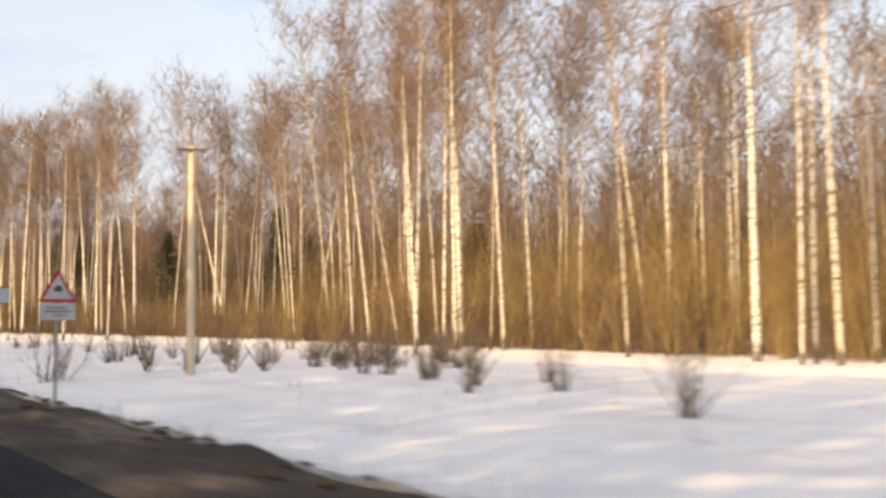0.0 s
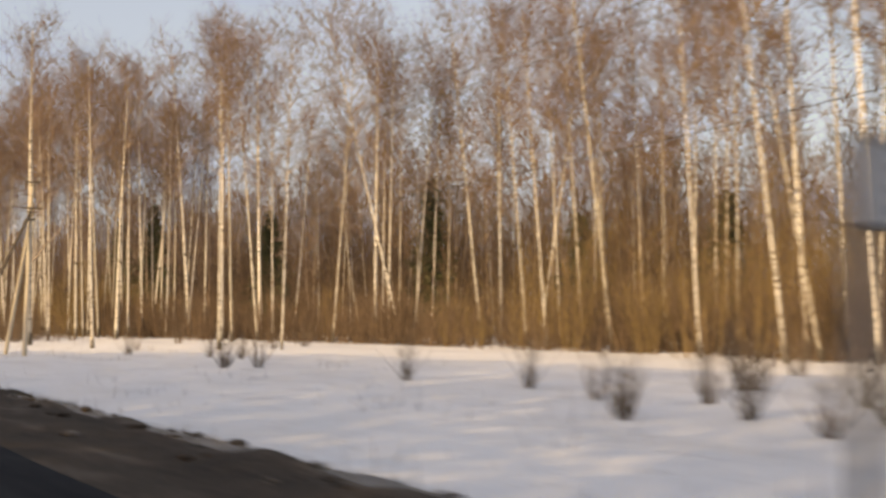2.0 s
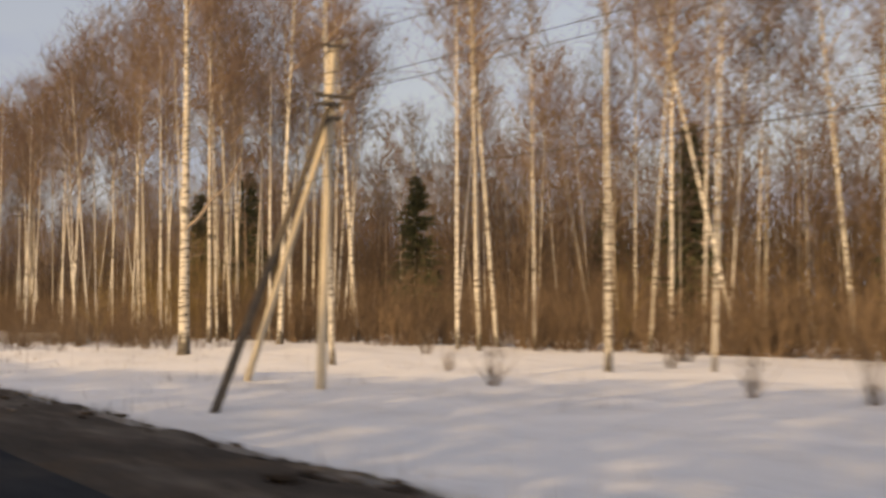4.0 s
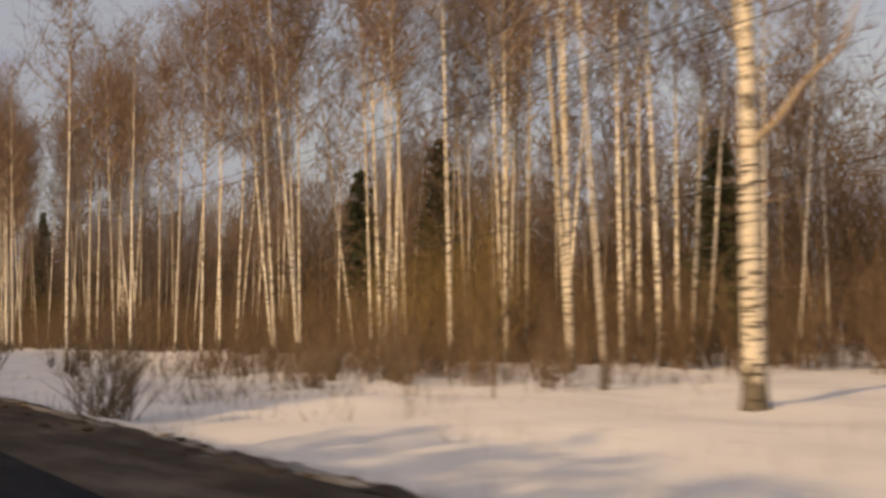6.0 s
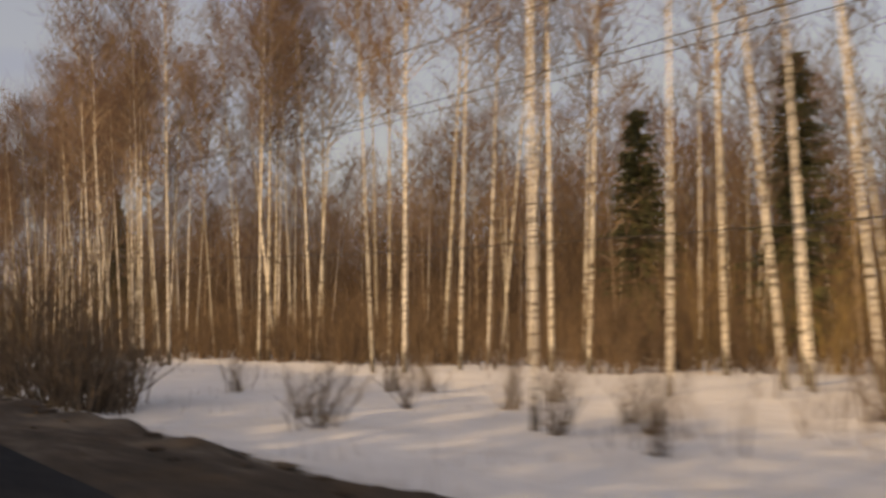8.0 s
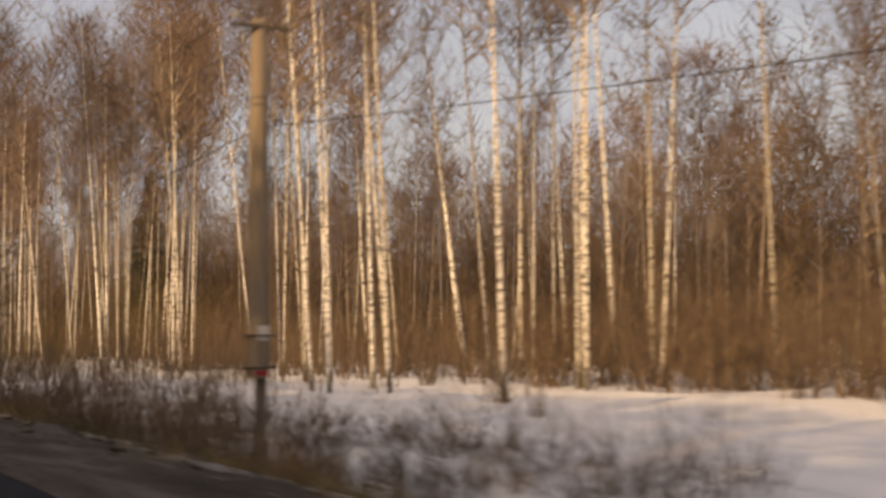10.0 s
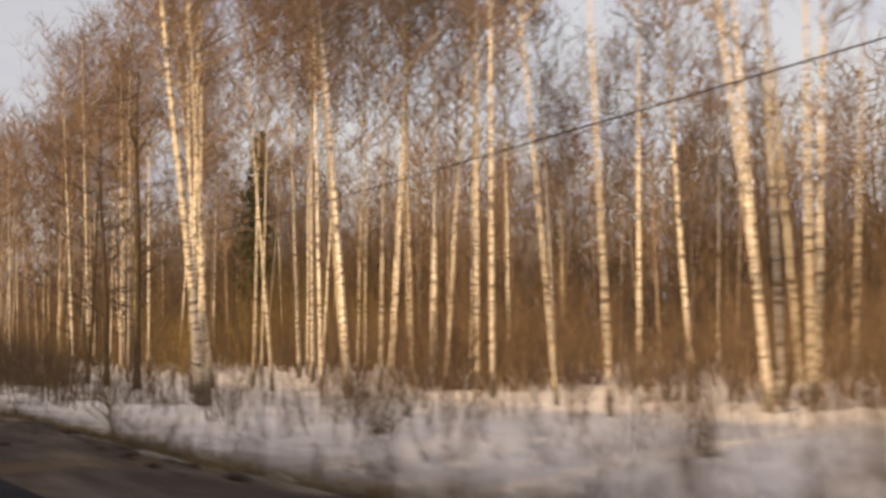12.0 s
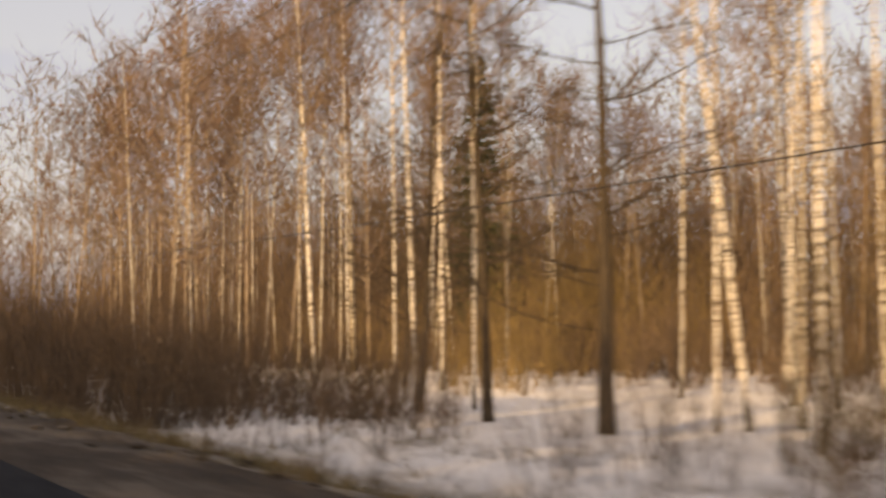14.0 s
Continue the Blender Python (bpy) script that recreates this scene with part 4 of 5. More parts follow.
for x, y, size, kind in [
        (23.6, 118.7, 0.8, 1), (31.3, 133.5, 1.4, 1), (21.1, 112.0, 1.2, 2), (8.5, 151.7, 1.75, 3), (8.9, 152.3, 1.7, 4), (19.4, 161.1, 1.3, 1), (23.3, 153.1, 1.6, 2), (17.2, 157.7, 1.1, 0),
        (15.3, 201.6, 1.1, 0), (11.9, 187.1, 1.5, 4), (14.9, 181.5, 1.2, 2), (17.5, 182.3, 1.0, 1), (19.1, 169.1, 1.1, 0), (17.5, 158.9, 1.0, 0), (9.1, 196.9, 1.9, 2), (8.3, 198.6, 2.1, 2), (8.8, 197.7, 2.0, 2), (9.7, 196.2, 1.6, 1), (9.2, 197.4, 1.8, 0), (13.1, 190.6, 1.0, 0), (8.2, 196.2, 2.7, 3), (9.9, 198.2, 2.2, 0), (8.0, 199.4, 2.9, 3), (10.4, 199.8, 2.6, 3), (9.3, 201.6, 2.8, 4), (7.6, 203.0, 2.8, 3)]:
    shrub(x, y, size, kind)
for x, y, size, kind in [
        (16.1, 190.5, 1.0, 2), (14.0, 177.2, 1.0, 1), (21.3, 178.5, 1.4, 0), (14.2, 169.9, 0.8, 1), (9.7, 227.3, 1.1, 0), (21.7, 231.9, 1.4, 0), (18.4, 225.5, 1.0, 1),
        (11.4, 244.0, 1.2, 0), (14.1, 238.0, 1.3, 0), (27.8, 246.6, 1.3, 0), (17.2, 258.0, 1.2, 1), (9.8, 243.5, 1.0, 1), (12.4, 246.0, 0.8, 3), (14.7, 266.7, 1.3, 0), (22.2, 299.0, 1.4, 0)]:
    shrub(x, y, size, kind)

for x, y, size, kind in [
        (20.2, 53.6, 1.00, 2), (23.5, 49.0, 1.28, 1), (27.5, 46.5, 1.56, 2), (20.1, 34.9, 1.14, 0), (20.2, 32.2, 1.42, 2), (22.8, 32.0, 1.00, 1), (20.7, 62.6, 1.28, 2), (23.9, 64.5, 1.56, 0), (15.8, 51.1, 1.14, 2), (22.6, 59.5, 1.42, 1), (19.2, 46.6, 1.00, 2), (24.5, 50.7, 1.28, 0), (23.8, 47.4, 1.56, 2), (17.4, 50.3, 1.14, 1), (19.7, 56.3, 1.42, 2)]:
    shrub(x, y, size, kind)
for x, y, size, kind in [
        (31.9, 116.1, 1.00, 1), (35.6, 119.5, 1.28, 0), (20.9, 159.1, 1.56, 2), (21.5, 171.9, 1.14, 1), (21.6, 167.8, 1.42, 0), (23.8, 150.8, 1.00, 2), (20.4, 157.5, 1.28, 1), (21.9, 161.1, 1.56, 0), (20.3, 163.1, 1.14, 2), (17.1, 186.8, 1.42, 1), (19.6, 188.4, 1.00, 0), (16.8, 180.8, 1.28, 2), (19.6, 198.0, 1.56, 1), (19.0, 194.4, 1.14, 0)]:
    shrub(x, y, size, kind)

# fine twiggy ones that run together before the willows
for x, y, size, kind in [
        (24.0, 46.0, 1.1, 4), (26.0, 50.5, 1.3, 4), (22.1, 47.9, 1.0, 0), (27.0, 44.0, 1.3, 4), (25.0, 41.2, 1.1, 4), (28.5, 48.8, 1.5, 0), (23.3, 43.1, 1.0, 4),
        (29.0, 55.0, 1.4, 4), (21.6, 44.4, 0.9, 4), (26.6, 57.2, 1.3, 4), (30.5, 60.5, 1.4, 4), (24.6, 53.9, 1.1, 4)]:
    shrub(x, y, size, kind)


GRASS = two_tone("dead_grass", (0.09, 0.065, 0.035), (0.26, 0.20, 0.11), 0.5, 0.95, spread=0.4, per="island")


def dead_grass():
    """Matted straw-coloured grass that shows through the thin snow of the bank."""
    rnd = random.Random(52)
    s = Sticks()
    for _ in range(2300):
        y = rnd.uniform(206, 335)
        x = 4.5 + 3.6 * rnd.random() ** 1.3
        for _ in range(10):
            px, py = rnd.gauss(x, 0.16), rnd.gauss(y, 0.3)
            s.spike((px, py, snow_z(px, py) - 0.03), unit(rnd.uniform(-1, 1), rnd.uniform(-1, 1), rnd.uniform(0.25, 1.0)), rnd.uniform(0.15, 0.5), 0.011)
    for _ in range(700):
        y = rnd.uniform(4, 206)
        x = snow_edge(y) + abs(rnd.gauss(0, 0.5))
        for _ in range(6):
            px, py = rnd.gauss(x, 0.12), rnd.gauss(y, 0.25)
            s.spike((px, py, snow_z(px, py) - 0.03), unit(rnd.uniform(-1, 1), rnd.uniform(-1, 1), rnd.uniform(0.2, 0.9)), rnd.uniform(0.08, 0.28), 0.009)
    for _ in range(750):
        x, y = rnd.uniform(7, 18), rnd.uniform(285, 338)
        if noise.noise((x * 0.22, y * 0.16, 3.3)) + 0.4 * noise.noise((x * 0.8, y * 0.6, 1.0)) < 0.02:
            continue
        for _ in range(9):
            px, py = rnd.gauss(x, 0.25), rnd.gauss(y, 0.35)
            s.spike((px, py, snow_z(px, py) - 0.03), unit(rnd.uniform(-0.7, 0.7), rnd.uniform(-0.7, 0.7), rnd.uniform(0.3, 1.0)), rnd.uniform(0.2, 0.6), 0.01)
    tagged(new("dead_grass", s.mesh("dead_grass", [GRASS])), "matted straw-coloured dead grass on the snowy bank", "grass", kind="stuff")


dead_grass()


def snow_stalks():
    """Dry weed stalks that stand through the snow of the open strip."""
    rnd = random.Random(41)
    s = Sticks()
    for _ in range(260):
        cx, cy = rnd.uniform(7.5, 27), rnd.uniform(8, 320)
        for _ in range(rnd.randrange(3, 12)):
            x, y = rnd.gauss(cx, 0.5), rnd.gauss(cy, 0.9)
            s.spike((x, y, snow_z(x, y) - 0.05), unit(rnd.uniform(-0.35, 0.35), rnd.uniform(-0.35, 0.35), 1), rnd.uniform(0.15, 0.6), 0.008)
    tagged(new("dry_stalks", s.mesh("dry_stalks", [SHRUB])), "dry brown weed stalks poking through snow", "stalks", kind="stuff")


snow_stalks()

# ---- saplings and darker trees ----


def sapling(x, y, height, lean=0.0):
    rnd = random.Random(int(x * 10 + y))
    s = Sticks()
    pts = [(rnd.uniform(-0.03, 0.03) * i, rnd.uniform(-0.03, 0.03) * i, -0.3 + (height + 0.3) * i / 6) for i in range(7)]
    s.tube(pts, [0.04 * (1 - i / 7.2) + 0.004 for i in range(7)], 6)
    root = new("sapling")
    root.matrix_basis = Matrix.Translation((x, y, snow_z(x, y))) @ Matrix.Rotation(radians(lean), 4, AXIS_AHEAD)
    new("trunk", s.mesh("trunk", [SHRUB], True)).parent = root
    c = Sticks()
    for _ in range(110):
        k = rnd.uniform(0.12, 1)
        a = rnd.uniform(0, 6.28)
        p = point_on(pts, height * k)
        d = unit(math.cos(a), math.sin(a), rnd.uniform(0.5, 1.4))
        l = (1.15 - k) * height * 0.33 + 0.15
        c.spike(p, d, l, 0.010)
        c.spike(along(p, d, l * 0.5), unit(d[0] + rnd.uniform(-0.6, 0.6), d[1] + rnd.uniform(-0.6, 0.6), 0.9), l * 0.6, 0.007)
    new("crown", c.mesh("crown", [WILLOW])).parent = root
    tagged(root, "thin young leafless tree in the snow", "sapling", "saplings before the wood")


for x, y, h, lean in [(19.8, 150.9, 7.5, -1), (8.0, 238.2, 4.2, 2), (12.0, 249.0, 3.4, 6), (8.6, 268.0, 2.6, -14), (16.0, 252.0, 4.5, 0), (13.5, 292.0, 4.0, -3), (19.0, 296.0, 5.5, 2)]:
    sapling(x, y, h, lean)


def dark_tree(x, y, height, girth, lean, reach, label):
    """A dark-barked tree with wide level limbs."""
    rnd = random.Random(int(x * 13 + y))
    n = 12
    pts = [(0.05 * math.sin(i * 0.9 + x), 0.05 * math.cos(i * 1.3), -0.3 + (height + 0.3) * i / n) for i in range(n + 1)]
    s = Sticks()
    s.tube(pts, [girth / 2 * (1.25 if i == 0 else 1) * (1 - 0.9 * i / n) + 0.008 for i in range(n + 1)], 8)
    root = new("alder_tree")
    root.matrix_basis = Matrix.Translation((x, y, snow_z(x, y))) @ Matrix.Rotation(radians(lean), 4, AXIS_AHEAD)
    new("trunk", s.mesh("trunk", [BARK_DARK], True)).parent = root
    c = Sticks()
    for i in range(26):
        z = height * (0.2 + 0.78 * (i + rnd.random()) / 26)
        p = point_on(pts, z)
        a = rnd.uniform(0, 6.28)
        d = unit(math.cos(a), math.sin(a), rnd.uniform(-0.15, 0.55))
        l = reach * 1.35 * (1.1 - 0.6 * z / height) * rnd.uniform(0.6, 1.1)
        q, line = p, [p]
        for _ in range(5):
            d = unit(d[0] + rnd.uniform(-0.22, 0.22), d[1] + rnd.uniform(-0.22, 0.22), d[2] + rnd.uniform(-0.15, 0.2))
            q = along(q, d, l / 5)
            line.append(q)
        r = girth * 0.2 * rnd.uniform(0.7, 1.2)
        c.tube(line, [r, r * 0.8, r * 0.6, r * 0.45, r * 0.3, 0.004], 5)
        for _ in range(34):
            j = rnd.randrange(1, 6)
            e = unit(d[0] + rnd.uniform(-1, 1), d[1] + rnd.uniform(-1, 1), rnd.uniform(-0.2, 1.0))
            t = rnd.uniform(0.3, 1.1)
            c.spike(line[j], e, t, 0.010)
            c.spike(along(line[j], e, t * 0.5), unit(e[0] + rnd.uniform(-0.7, 0.7), e[1] + rnd.uniform(-0.7, 0.7), e[2]), t * 0.6, 0.006)
    new("crown", c.mesh("crown", [BARK_DARK])).parent = root
    # long low limbs along the edge of the wood, some level, some sagging
    for z, side, run, climb in ((2.9, -1, 5.2, 1.7), (4.6, -1, 4.4, 1.2), (5.6, 1, 4.8, 0.9), (6.4, -1, 3.6, 1.4), (7.4, 1, 4.4, 1.8), (8.6, -1, 4.0, 1.6), (9.6, 1, 3.4, 1.2)):
        if z > height * 0.7:
            continue
        limb = Sticks()
        line = [point_on(pts, z)]
        for j in range(1, 7):
            k = j / 6
            o = side * run * k * reach / 4.6
            line.append((line[0][0] + 0.86 * o + rnd.uniform(-0.12, 0.12), line[0][1] - 0.51 * o + rnd.uniform(-0.12, 0.12), z + climb * k + 0.25 * math.sin(5 * k + z)))
        limb.tube(line, [max(0.085, girth * 0.24) * (1 - 0.8 * j / 6) for j in range(7)], 6)
        for _ in range(26):
            j = rnd.randrange(1, 7)
            limb.spike(line[j], unit(rnd.uniform(-1, 1), rnd.uniform(-1, 1), rnd.uniform(-0.5, 1)), rnd.uniform(0.4, 1.5), 0.012)
        new("limb", limb.mesh("limb", [BARK_DARK], True)).parent = root
    tagged(root, label, "tree", "dark trees at the edge")


for x, y, h, g, lean, reach in [(22.1, 307.9, 18.0, 0.46, -1, 4.8), (22.5, 314.7, 16.0, 0.38, -3, 4.6), (22.7, 319.6, 14.0, 0.30, 2, 3.8), (30.0, 334.0, 13.0, 0.22, 1, 3.6)]:
    dark_tree(x, y, h, g, lean, reach, "dark bare alder with wide level limbs")


def spruce(x, y, height, width):
    rnd = random.Random(int(x * 3 + y))
    s = Sticks()
    s.tube([(0, 0, -0.3), (0.02, 0, height * 0.5), (0, 0, height)], [0.17, 0.1, 0.015], 7)
    root = new("spruce_tree")
    root.matrix_basis = Matrix.Translation((x, y, snow_z(x, y)))
    new("trunk", s.mesh("trunk", [BARK_DARK], True)).parent = root
    c = Sticks()
    z = height * 0.08
    while z < height - 0.3:
        k = z / height
        reach = width * (1 - k) ** 0.75 * rnd.uniform(0.75, 1.15) + 0.15
        for _ in range(8):
            a = rnd.uniform(0, 6.28)
            l = reach * rnd.uniform(0.5, 1.15)
            d = unit(math.cos(a), math.sin(a), -0.25 + 0.55 * k + rnd.uniform(-0.12, 0.12))
            p = (0, 0, z + rnd.uniform(-0.35, 0.35))
            c.spike(p, d, l, 0.05)
            for j in range(7):
                b = along(p, d, l * (j + 1.2) / 7.5)
                side = rnd.uniform(-1, 1)
                e = unit(d[0] * 0.6 - d[1] * side, d[1] * 0.6 + d[0] * side, rnd.uniform(-0.9, 0.15))
                c.spike(b, e, rnd.uniform(0.35, 0.85), 0.1)
        z += 0.3 + 0.16 * rnd.random()
    new("crown", c.mesh("crown", [NEEDLE])).parent = root
    tagged(root, "dark green spruce among bare birches", "tree", "spruces in the wood")


for x, y, h, w in [(54.0, 213.0, 18.5, 4.6), (53.8, 227.5, 17.5, 4.4), (54.0, 365.0, 25.0, 5.4), (60.0, 184.4, 15.5, 4.2), (63.0, 149.0, 16.5, 4.0), (72.0, 136.0, 12.5, 4.2),
                   (74.0, 118.0, 13.0, 4.4), (82.0, 182.0, 15.5, 4.6)]:
    spruce(x, y, h, w)

# ---- power line ----


def insulator(root, p):
    s = Sticks()
    x, y, z = p
    s.tube([(x, y, z), (x, y, z + 0.08)], [0.012, 0.012], 6, 1)
    s.tube([(x, y, z + 0.08), (x, y, z + 0.11), (x, y, z + 0.13), (x, y, z + 0.17), (x, y, z + 0.2), (x, y, z + 0.22)], [0.03, 0.06, 0.035, 0.055, 0.04, 0.02], 8, 0)
    ob = new("insulator", s.mesh("insulator", [PORCELAIN, STEEL], True))
    ob.parent = root


def slanted(s, a, b, ra, rb, sides=8, slot=0):
    """A straight round timber from a to b."""
    s.tube([tuple(a[c] + (b[c] - a[c]) * k for c in range(3)) for k in (0, 0.33, 0.67, 1)], [ra + (rb - ra) * k for k in (0, 0.33, 0.67, 1)], sides, slot)


def box(bm, cx, cy, cz, sx, sy, sz, bevel=0.0, turn=0.0):
    made = bmesh.ops.create_cube(bm, size=1)["verts"]
    bmesh.ops.scale(bm, vec=(sx, sy, sz), verts=made)
    if turn:
        bmesh.ops.rotate(bm, cent=(0, 0, 0), matrix=Matrix.Rotation(turn, 3, "Z"), verts=made)
    bmesh.ops.translate(bm, vec=(cx, cy, cz), verts=made)
    if bevel:
        edges = list({e for v in made for e in v.link_edges})
        bmesh.ops.bevel(bm, geom=edges, offset=bevel, segments=2, affect="EDGES")


def pole(x, y, top, arm, stub, wood, label, lean=0.0, girth=0.145):
    """A timber pole with a short crossarm, a pin on top and bands where it is bound."""
    z0 = snow_z(x, y)
    root = new("power_pole")
    root.matrix_basis = Matrix.Translation((x, y, z0)) @ Matrix.Rotation(radians(lean), 4, AXIS_AHEAD)
    top, arm = top - z0, arm - z0
    s = Sticks()
    slanted(s, (0, 0, -0.5 if not stub else 1.62), (0, 0, arm + 0.15), girth, girth * 0.74, 12)
    new("shaft", s.mesh("shaft", [wood], True)).parent = root
    s = Sticks()
    s.tube([(0, 0, arm + 0.1), (0, 0, arm + 0.6), (0, 0, top)], [0.045, 0.04, 0.03], 8)
    new("top_pin", s.mesh("top_pin", [WOOD_DARK], True)).parent = root
    bm = bmesh.new()
    box(bm, 0, -0.13, arm, 1.25, 0.09, 0.09, 0.012)
    part("crossarm", bm, WOOD_DARK, root)
    for px in (-0.55, 0.55):
        insulator(root, (px, -0.13, arm + 0.045))
    insulator(root, (0, 0, top - 0.02))
    for bz in (arm - 1.45, arm - 1.6):
        s = Sticks()
        s.tube([(0, 0, bz), (0, 0, bz + 0.03)], [girth * 0.84, girth * 0.84], 12)
        new("wire_band", s.mesh("wire_band", [STEEL], True)).parent = root
    if stub:
        bm = bmesh.new()
        box(bm, 0.14, 0.2, 1.05, 0.2, 0.2, 3.3, 0.015, radians(-37))
        part("stub", bm, STUB, root)
        for bz in (1.82, 2.45):
            bm = bmesh.new()
            box(bm, 0.07, 0.1, bz, 0.5, 0.74, 0.05, 0.01, radians(-35))
            part("binding", bm, STEEL, root)
    tagged(root, label, "power pole", "poles of the power line")
    return root


far_side_wood()

P1, P2, P4, P5 = (17.0, 49.1), (15.2, 111.9), (9.7, 222.9), (8.6, 352.0)
pole(*P1, 10.4, 9.05, False, WOOD, "pale timber power pole with small crossarm and insulators", -0.6, 0.18)
angle_pole = pole(*P2, 9.7, 8.3, False, WOOD, "grey timber corner pole braced by two struts", 1.2)


def strut(name, a, b, material, parent):
    s = Sticks()
    slanted(s, a, b, 0.13, 0.10, 10)
    ob = new(name, s.mesh(name, [material], True))
    ob.parent = parent


strut("strut", (-4.2, -2.6, -0.6), (-0.05, 0.0, 8.0), WOOD_DARK, angle_pole)
strut("strut", (0.1, 5.9, -0.4), (0.0, 0.1, 7.5), WOOD, angle_pole)
s = Sticks()
slanted(s, (0, 0, 8.3), (0.02, 0, 9.85), 0.13, 0.115, 10)
new("pole_top", s.mesh("pole_top", [WOOD], True)).parent = angle_pole
bm = bmesh.new()
box(bm, 0.02, -0.12, 9.78, 0.8, 0.08, 0.08, 0.012)
part("upper_crossarm", bm, WOOD_DARK, angle_pole)
for px in (-0.34, 0.36):
    insulator(angle_pole, (px, -0.12, 9.82))
for bz in (9.0, 9.6):
    s = Sticks()
    s.tube([(0.01, 0, bz), (0.01, 0, bz + 0.04)], [0.132, 0.132], 12)
    new("wire_band", s.mesh("wire_band", [STEEL], True)).parent = angle_pole
for bz in (8.0, 7.6):
    bm = bmesh.new()
    box(bm, 0.0, -0.05, bz + 0.1, 0.5, 0.4, 0.1, 0.015)
    part("clamp", bm, STEEL, angle_pole)

plate_pole = pole(*P4, 9.6, 8.2, True, WOOD_BROWN, "brown timber pole on a concrete stub with a small white plate", -0.4, 0.23)
bm = bmesh.new()
box(bm, 0.02, -0.232, 2.5, 0.24, 0.014, 0.3, 0.003)
part("white_plate", bm, SIGN_WHITE, plate_pole, "small white metal plate")
bm = bmesh.new()
box(bm, -0.03, -0.238, 1.72, 0.26, 0.014, 0.1, 0.003)
part("red_plate", bm, SIGN_RED, plate_pole, "small red warning plate")
pole(*P5, 9.8, 8.4, False, WOOD, "grey timber power pole beside the far road")


def span(name, a, b, sag, label, r=0.009):
    pts = []
    for i in range(33):
        k = i / 32
        pts.append((a[0] + (b[0] - a[0]) * k, a[1] + (b[1] - a[1]) * k, a[2] + (b[2] - a[2]) * k - 4 * sag * k * (1 - k)))
    cu = bpy.data.curves.new(name, "CURVE")
    cu.dimensions = "3D"
    cu.bevel_depth = r
    cu.bevel_resolution = 1
    sp = cu.splines.new("POLY")
    sp.points.add(len(pts) - 1)
    for p, q in zip(sp.points, pts):
        p.co = (*q, 1)
    cu.materials.append(WIRE)
    ob = new(name, cu)
    tagged(ob, label, "cable", "wires of the power line")


P0 = (19.0, -20.0)
for (a, b, top, sag) in ((P0, P1, ((10.6, 9.25), (10.55, 9.2)), 0.9), (P1, P2, ((10.55, 9.2), (9.85, 8.45)), 1.0), (P2, P4, ((9.85, 8.45), (9.75, 8.4)), 2.2), (P4, P5, ((9.75, 8.4), (9.9, 8.6)), 0.8)):
    (ta, aa), (tb, ab) = top
    span("power_line", (*a, ta), (*b, tb), sag, "thin dark overhead wire between timber poles")
    for o in (-0.55, 0.55):
        span("power_line", (a[0] + o, a[1], aa), (b[0] + o, b[1], ab), sag * (1.0 if o < 0 else 0.93), "thin dark overhead wire between timber poles")
span("low_cable", (*P0, 6.4), (*P1, 6.2), 0.5, "low slack service cable below the power line", 0.010)
span("low_cable", (*P1, 6.2), (*P2, 6.0), 0.8, "low slack service cable below the power line", 0.010)
span("low_cable", (*P2, 6.0), (*P4, 6.2), 2.7, "low slack service cable below the power line", 0.010)
span("low_cable", (*P4, 6.2), (*P5, 5.4), 2.05, "low slack service cable below the power line", 0.010)

# ---- road signs ----


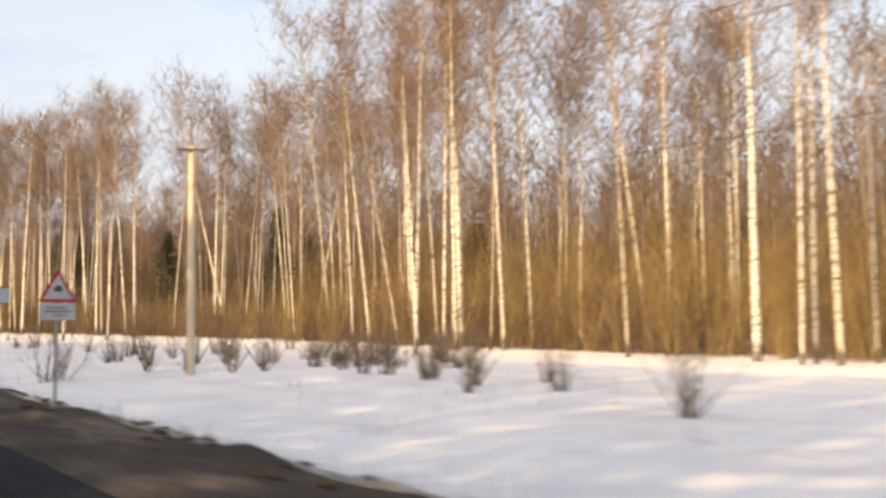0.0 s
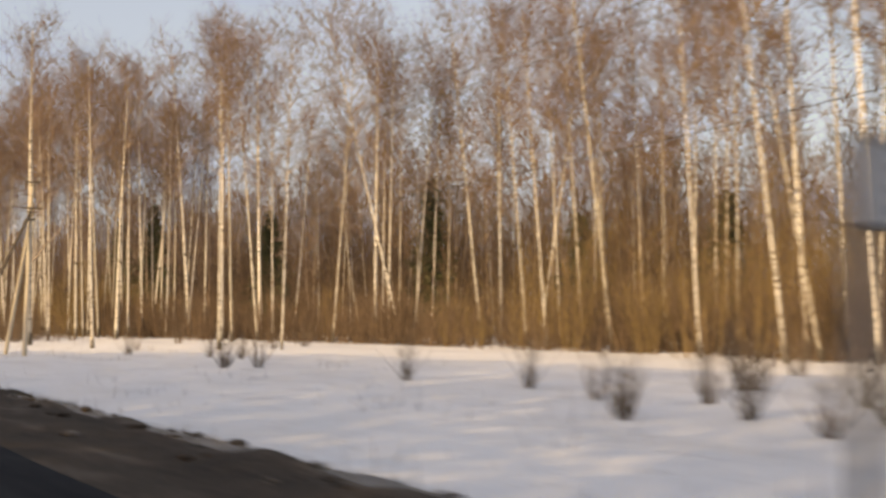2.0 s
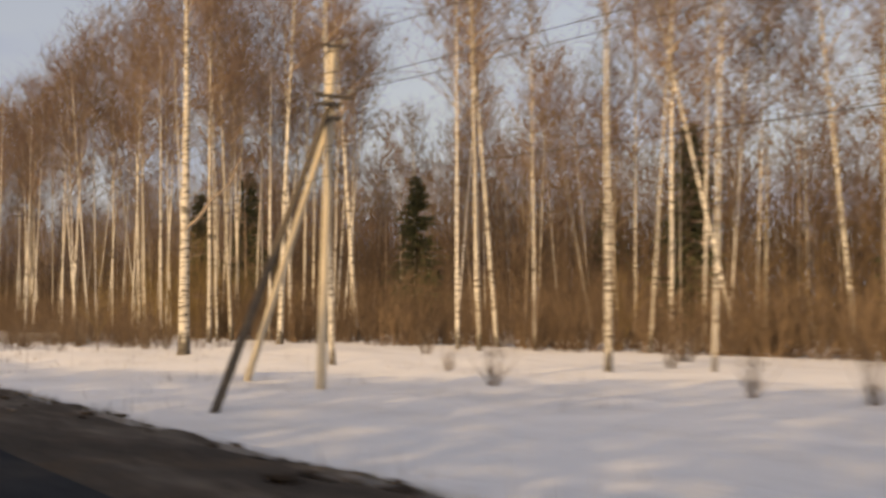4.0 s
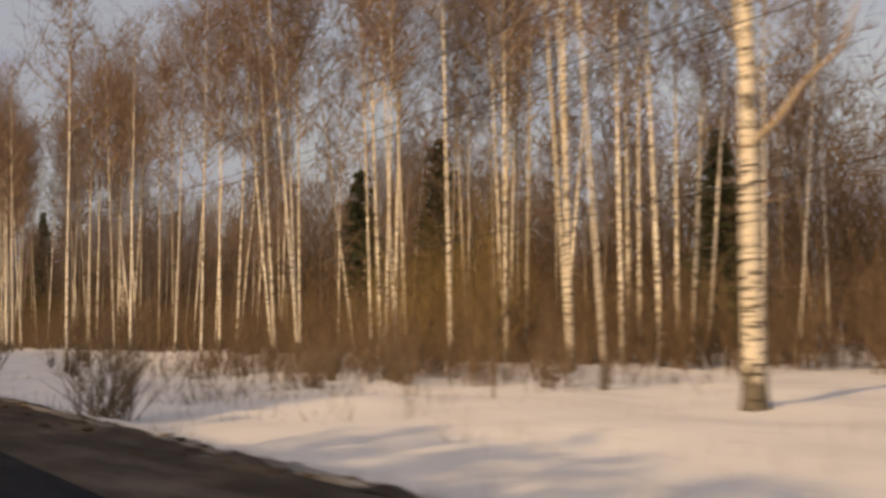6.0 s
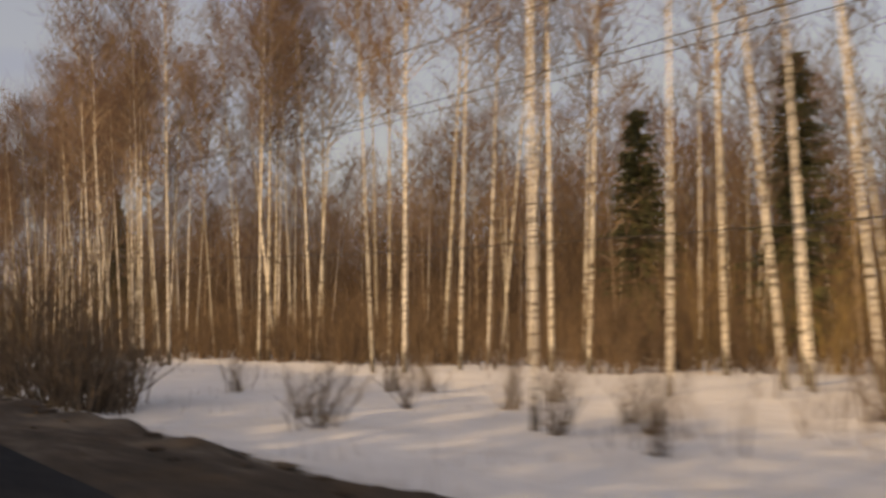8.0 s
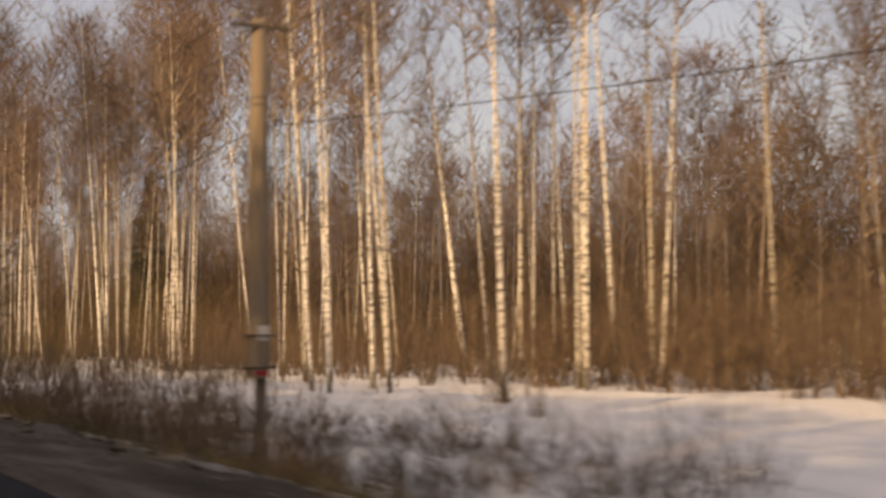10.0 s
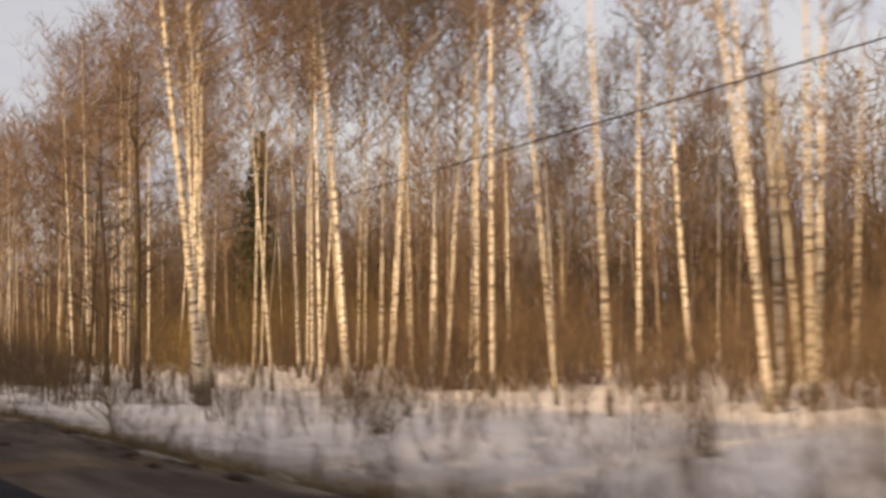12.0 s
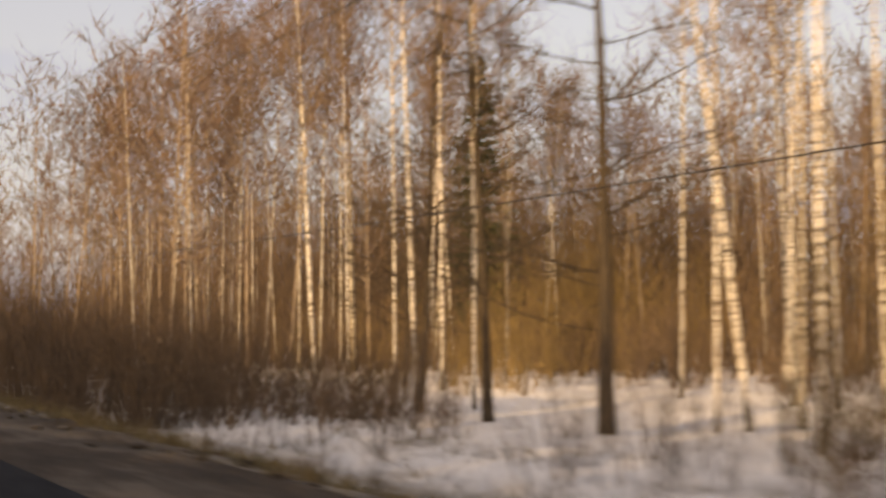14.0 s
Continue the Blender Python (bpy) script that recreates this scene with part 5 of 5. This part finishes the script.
def warning_sign(x, y):
    root = new("warning_sign")
    z0 = -0.13
    root.matrix_basis = Matrix.Translation((x, y, z0)) @ Matrix.Rotation(radians(3), 4, "Z")
    s = Sticks()
    s.tube([(0, 0.03, -0.4), (0, 0.03, 1.5), (0, 0.03, 3.2)], [0.042, 0.042, 0.042], 10)
    new("post", s.mesh("post", [GALV], True)).parent = root

    def triangle(name, half, z, y0, depth, material, parent, label=""):
        bm = bmesh.new()
        pts = [(-half, 0), (half, 0), (0, half * 1.73)]
        off = (0.46 - half) * 0.577
        front = [bm.verts.new((px, y0, z + pz + off)) for px, pz in pts]
        back = [bm.verts.new((px, y0 + depth, z + pz + off)) for px, pz in pts]
        bm.faces.new(front)
        bm.faces.new(back[::-1])
        for i in range(3):
            bm.faces.new((front[i], back[i], back[(i + 1) % 3], front[(i + 1) % 3]))
        bmesh.ops.recalc_face_normals(bm, faces=bm.faces)
        return part(name, bm, material, parent, label)

    face = triangle("triangle_plate", 0.46, 2.56, -0.03, 0.025, SIGN_RED, root, "white warning triangle with a red border")
    triangle("white_field", 0.335, 2.56, -0.037, 0.006, SIGN_WHITE, face)
    # the picture inside: a dark wheeled shape
    bm = bmesh.new()
    box(bm, 0.0, -0.042, 2.86, 0.2, 0.006, 0.11)
    box(bm, 0.02, -0.042, 2.935, 0.11, 0.006, 0.04)
    part("pictogram", bm, SIGN_INK, face)
    bm = bmesh.new()
    box(bm, 0, -0.02, 2.33, 0.84, 0.02, 0.4, 0.006)
    plate = part("lower_plate", bm, SIGN_WHITE, root, "white plate with unreadable dark marks")
    for i, (w, h) in enumerate(((0.5, 0.05), (0.62, 0.06), (0.3, 0.04))):
        bm = bmesh.new()
        box(bm, (i - 1) * 0.04, -0.034, 2.43 - 0.09 * i, w, 0.004, h)
        part("mark", bm, SIGN_GREY, plate)
    tagged(root, "red and white triangular warning sign over a white plate", "road sign")


warning_sign(7.05, 29.9)


def board_sign(xa, xb, y, turn):
    root = new("information_board")
    root.matrix_basis = Matrix.Translation(((xa + xb) / 2, y, 0)) @ Matrix.Rotation(radians(turn), 4, "Z") @ Matrix.Translation((-(xa + xb) / 2, 0, 0))
    z = (2.6, 3.18)
    bm = bmesh.new()
    box(bm, (xa + xb) / 2, 0, sum(z) / 2, xb - xa, 0.03, z[1] - z[0], 0.008)
    board = part("board", bm, SIGN_WHITE, root, "long white board with three grey lines")
    for zz in (z[0] + 0.008, z[1] - 0.008):
        bm = bmesh.new()
        box(bm, (xa + xb) / 2, -0.012, zz, xb - xa + 0.02, 0.05, 0.022, 0.004)
        part("edge_strip", bm, SIGN_INK, board)
    for i, (a, b) in enumerate(((0.2, 0.78), (0.2, 0.86), (0.2, 0.72))):
        words = 4
        w = (b - a) * (xb - xa) / words
        for k in range(words):
            bm = bmesh.new()
            box(bm, xa + a * (xb - xa) + w * (k + 0.5), -0.019, z[1] - 0.135 - 0.145 * i, w * 0.9, 0.004, 0.062)
            part("text_bar", bm, SIGN_GREY, board)
    for x in (xa + 0.28, xb - 0.4):
        s = Sticks()
        s.tube([(x, 0.06, snow_z(x, y) - 0.4), (x, 0.06, 1.5), (x, 0.06, z[1] - 0.02)], [0.068, 0.068, 0.068], 10)
        new("post", s.mesh("post", [GALV], True)).parent = root
    tagged(root, "long white information board on two grey steel posts", "road sign")


board_sign(5.88, 9.38, 45.95, 20.0)
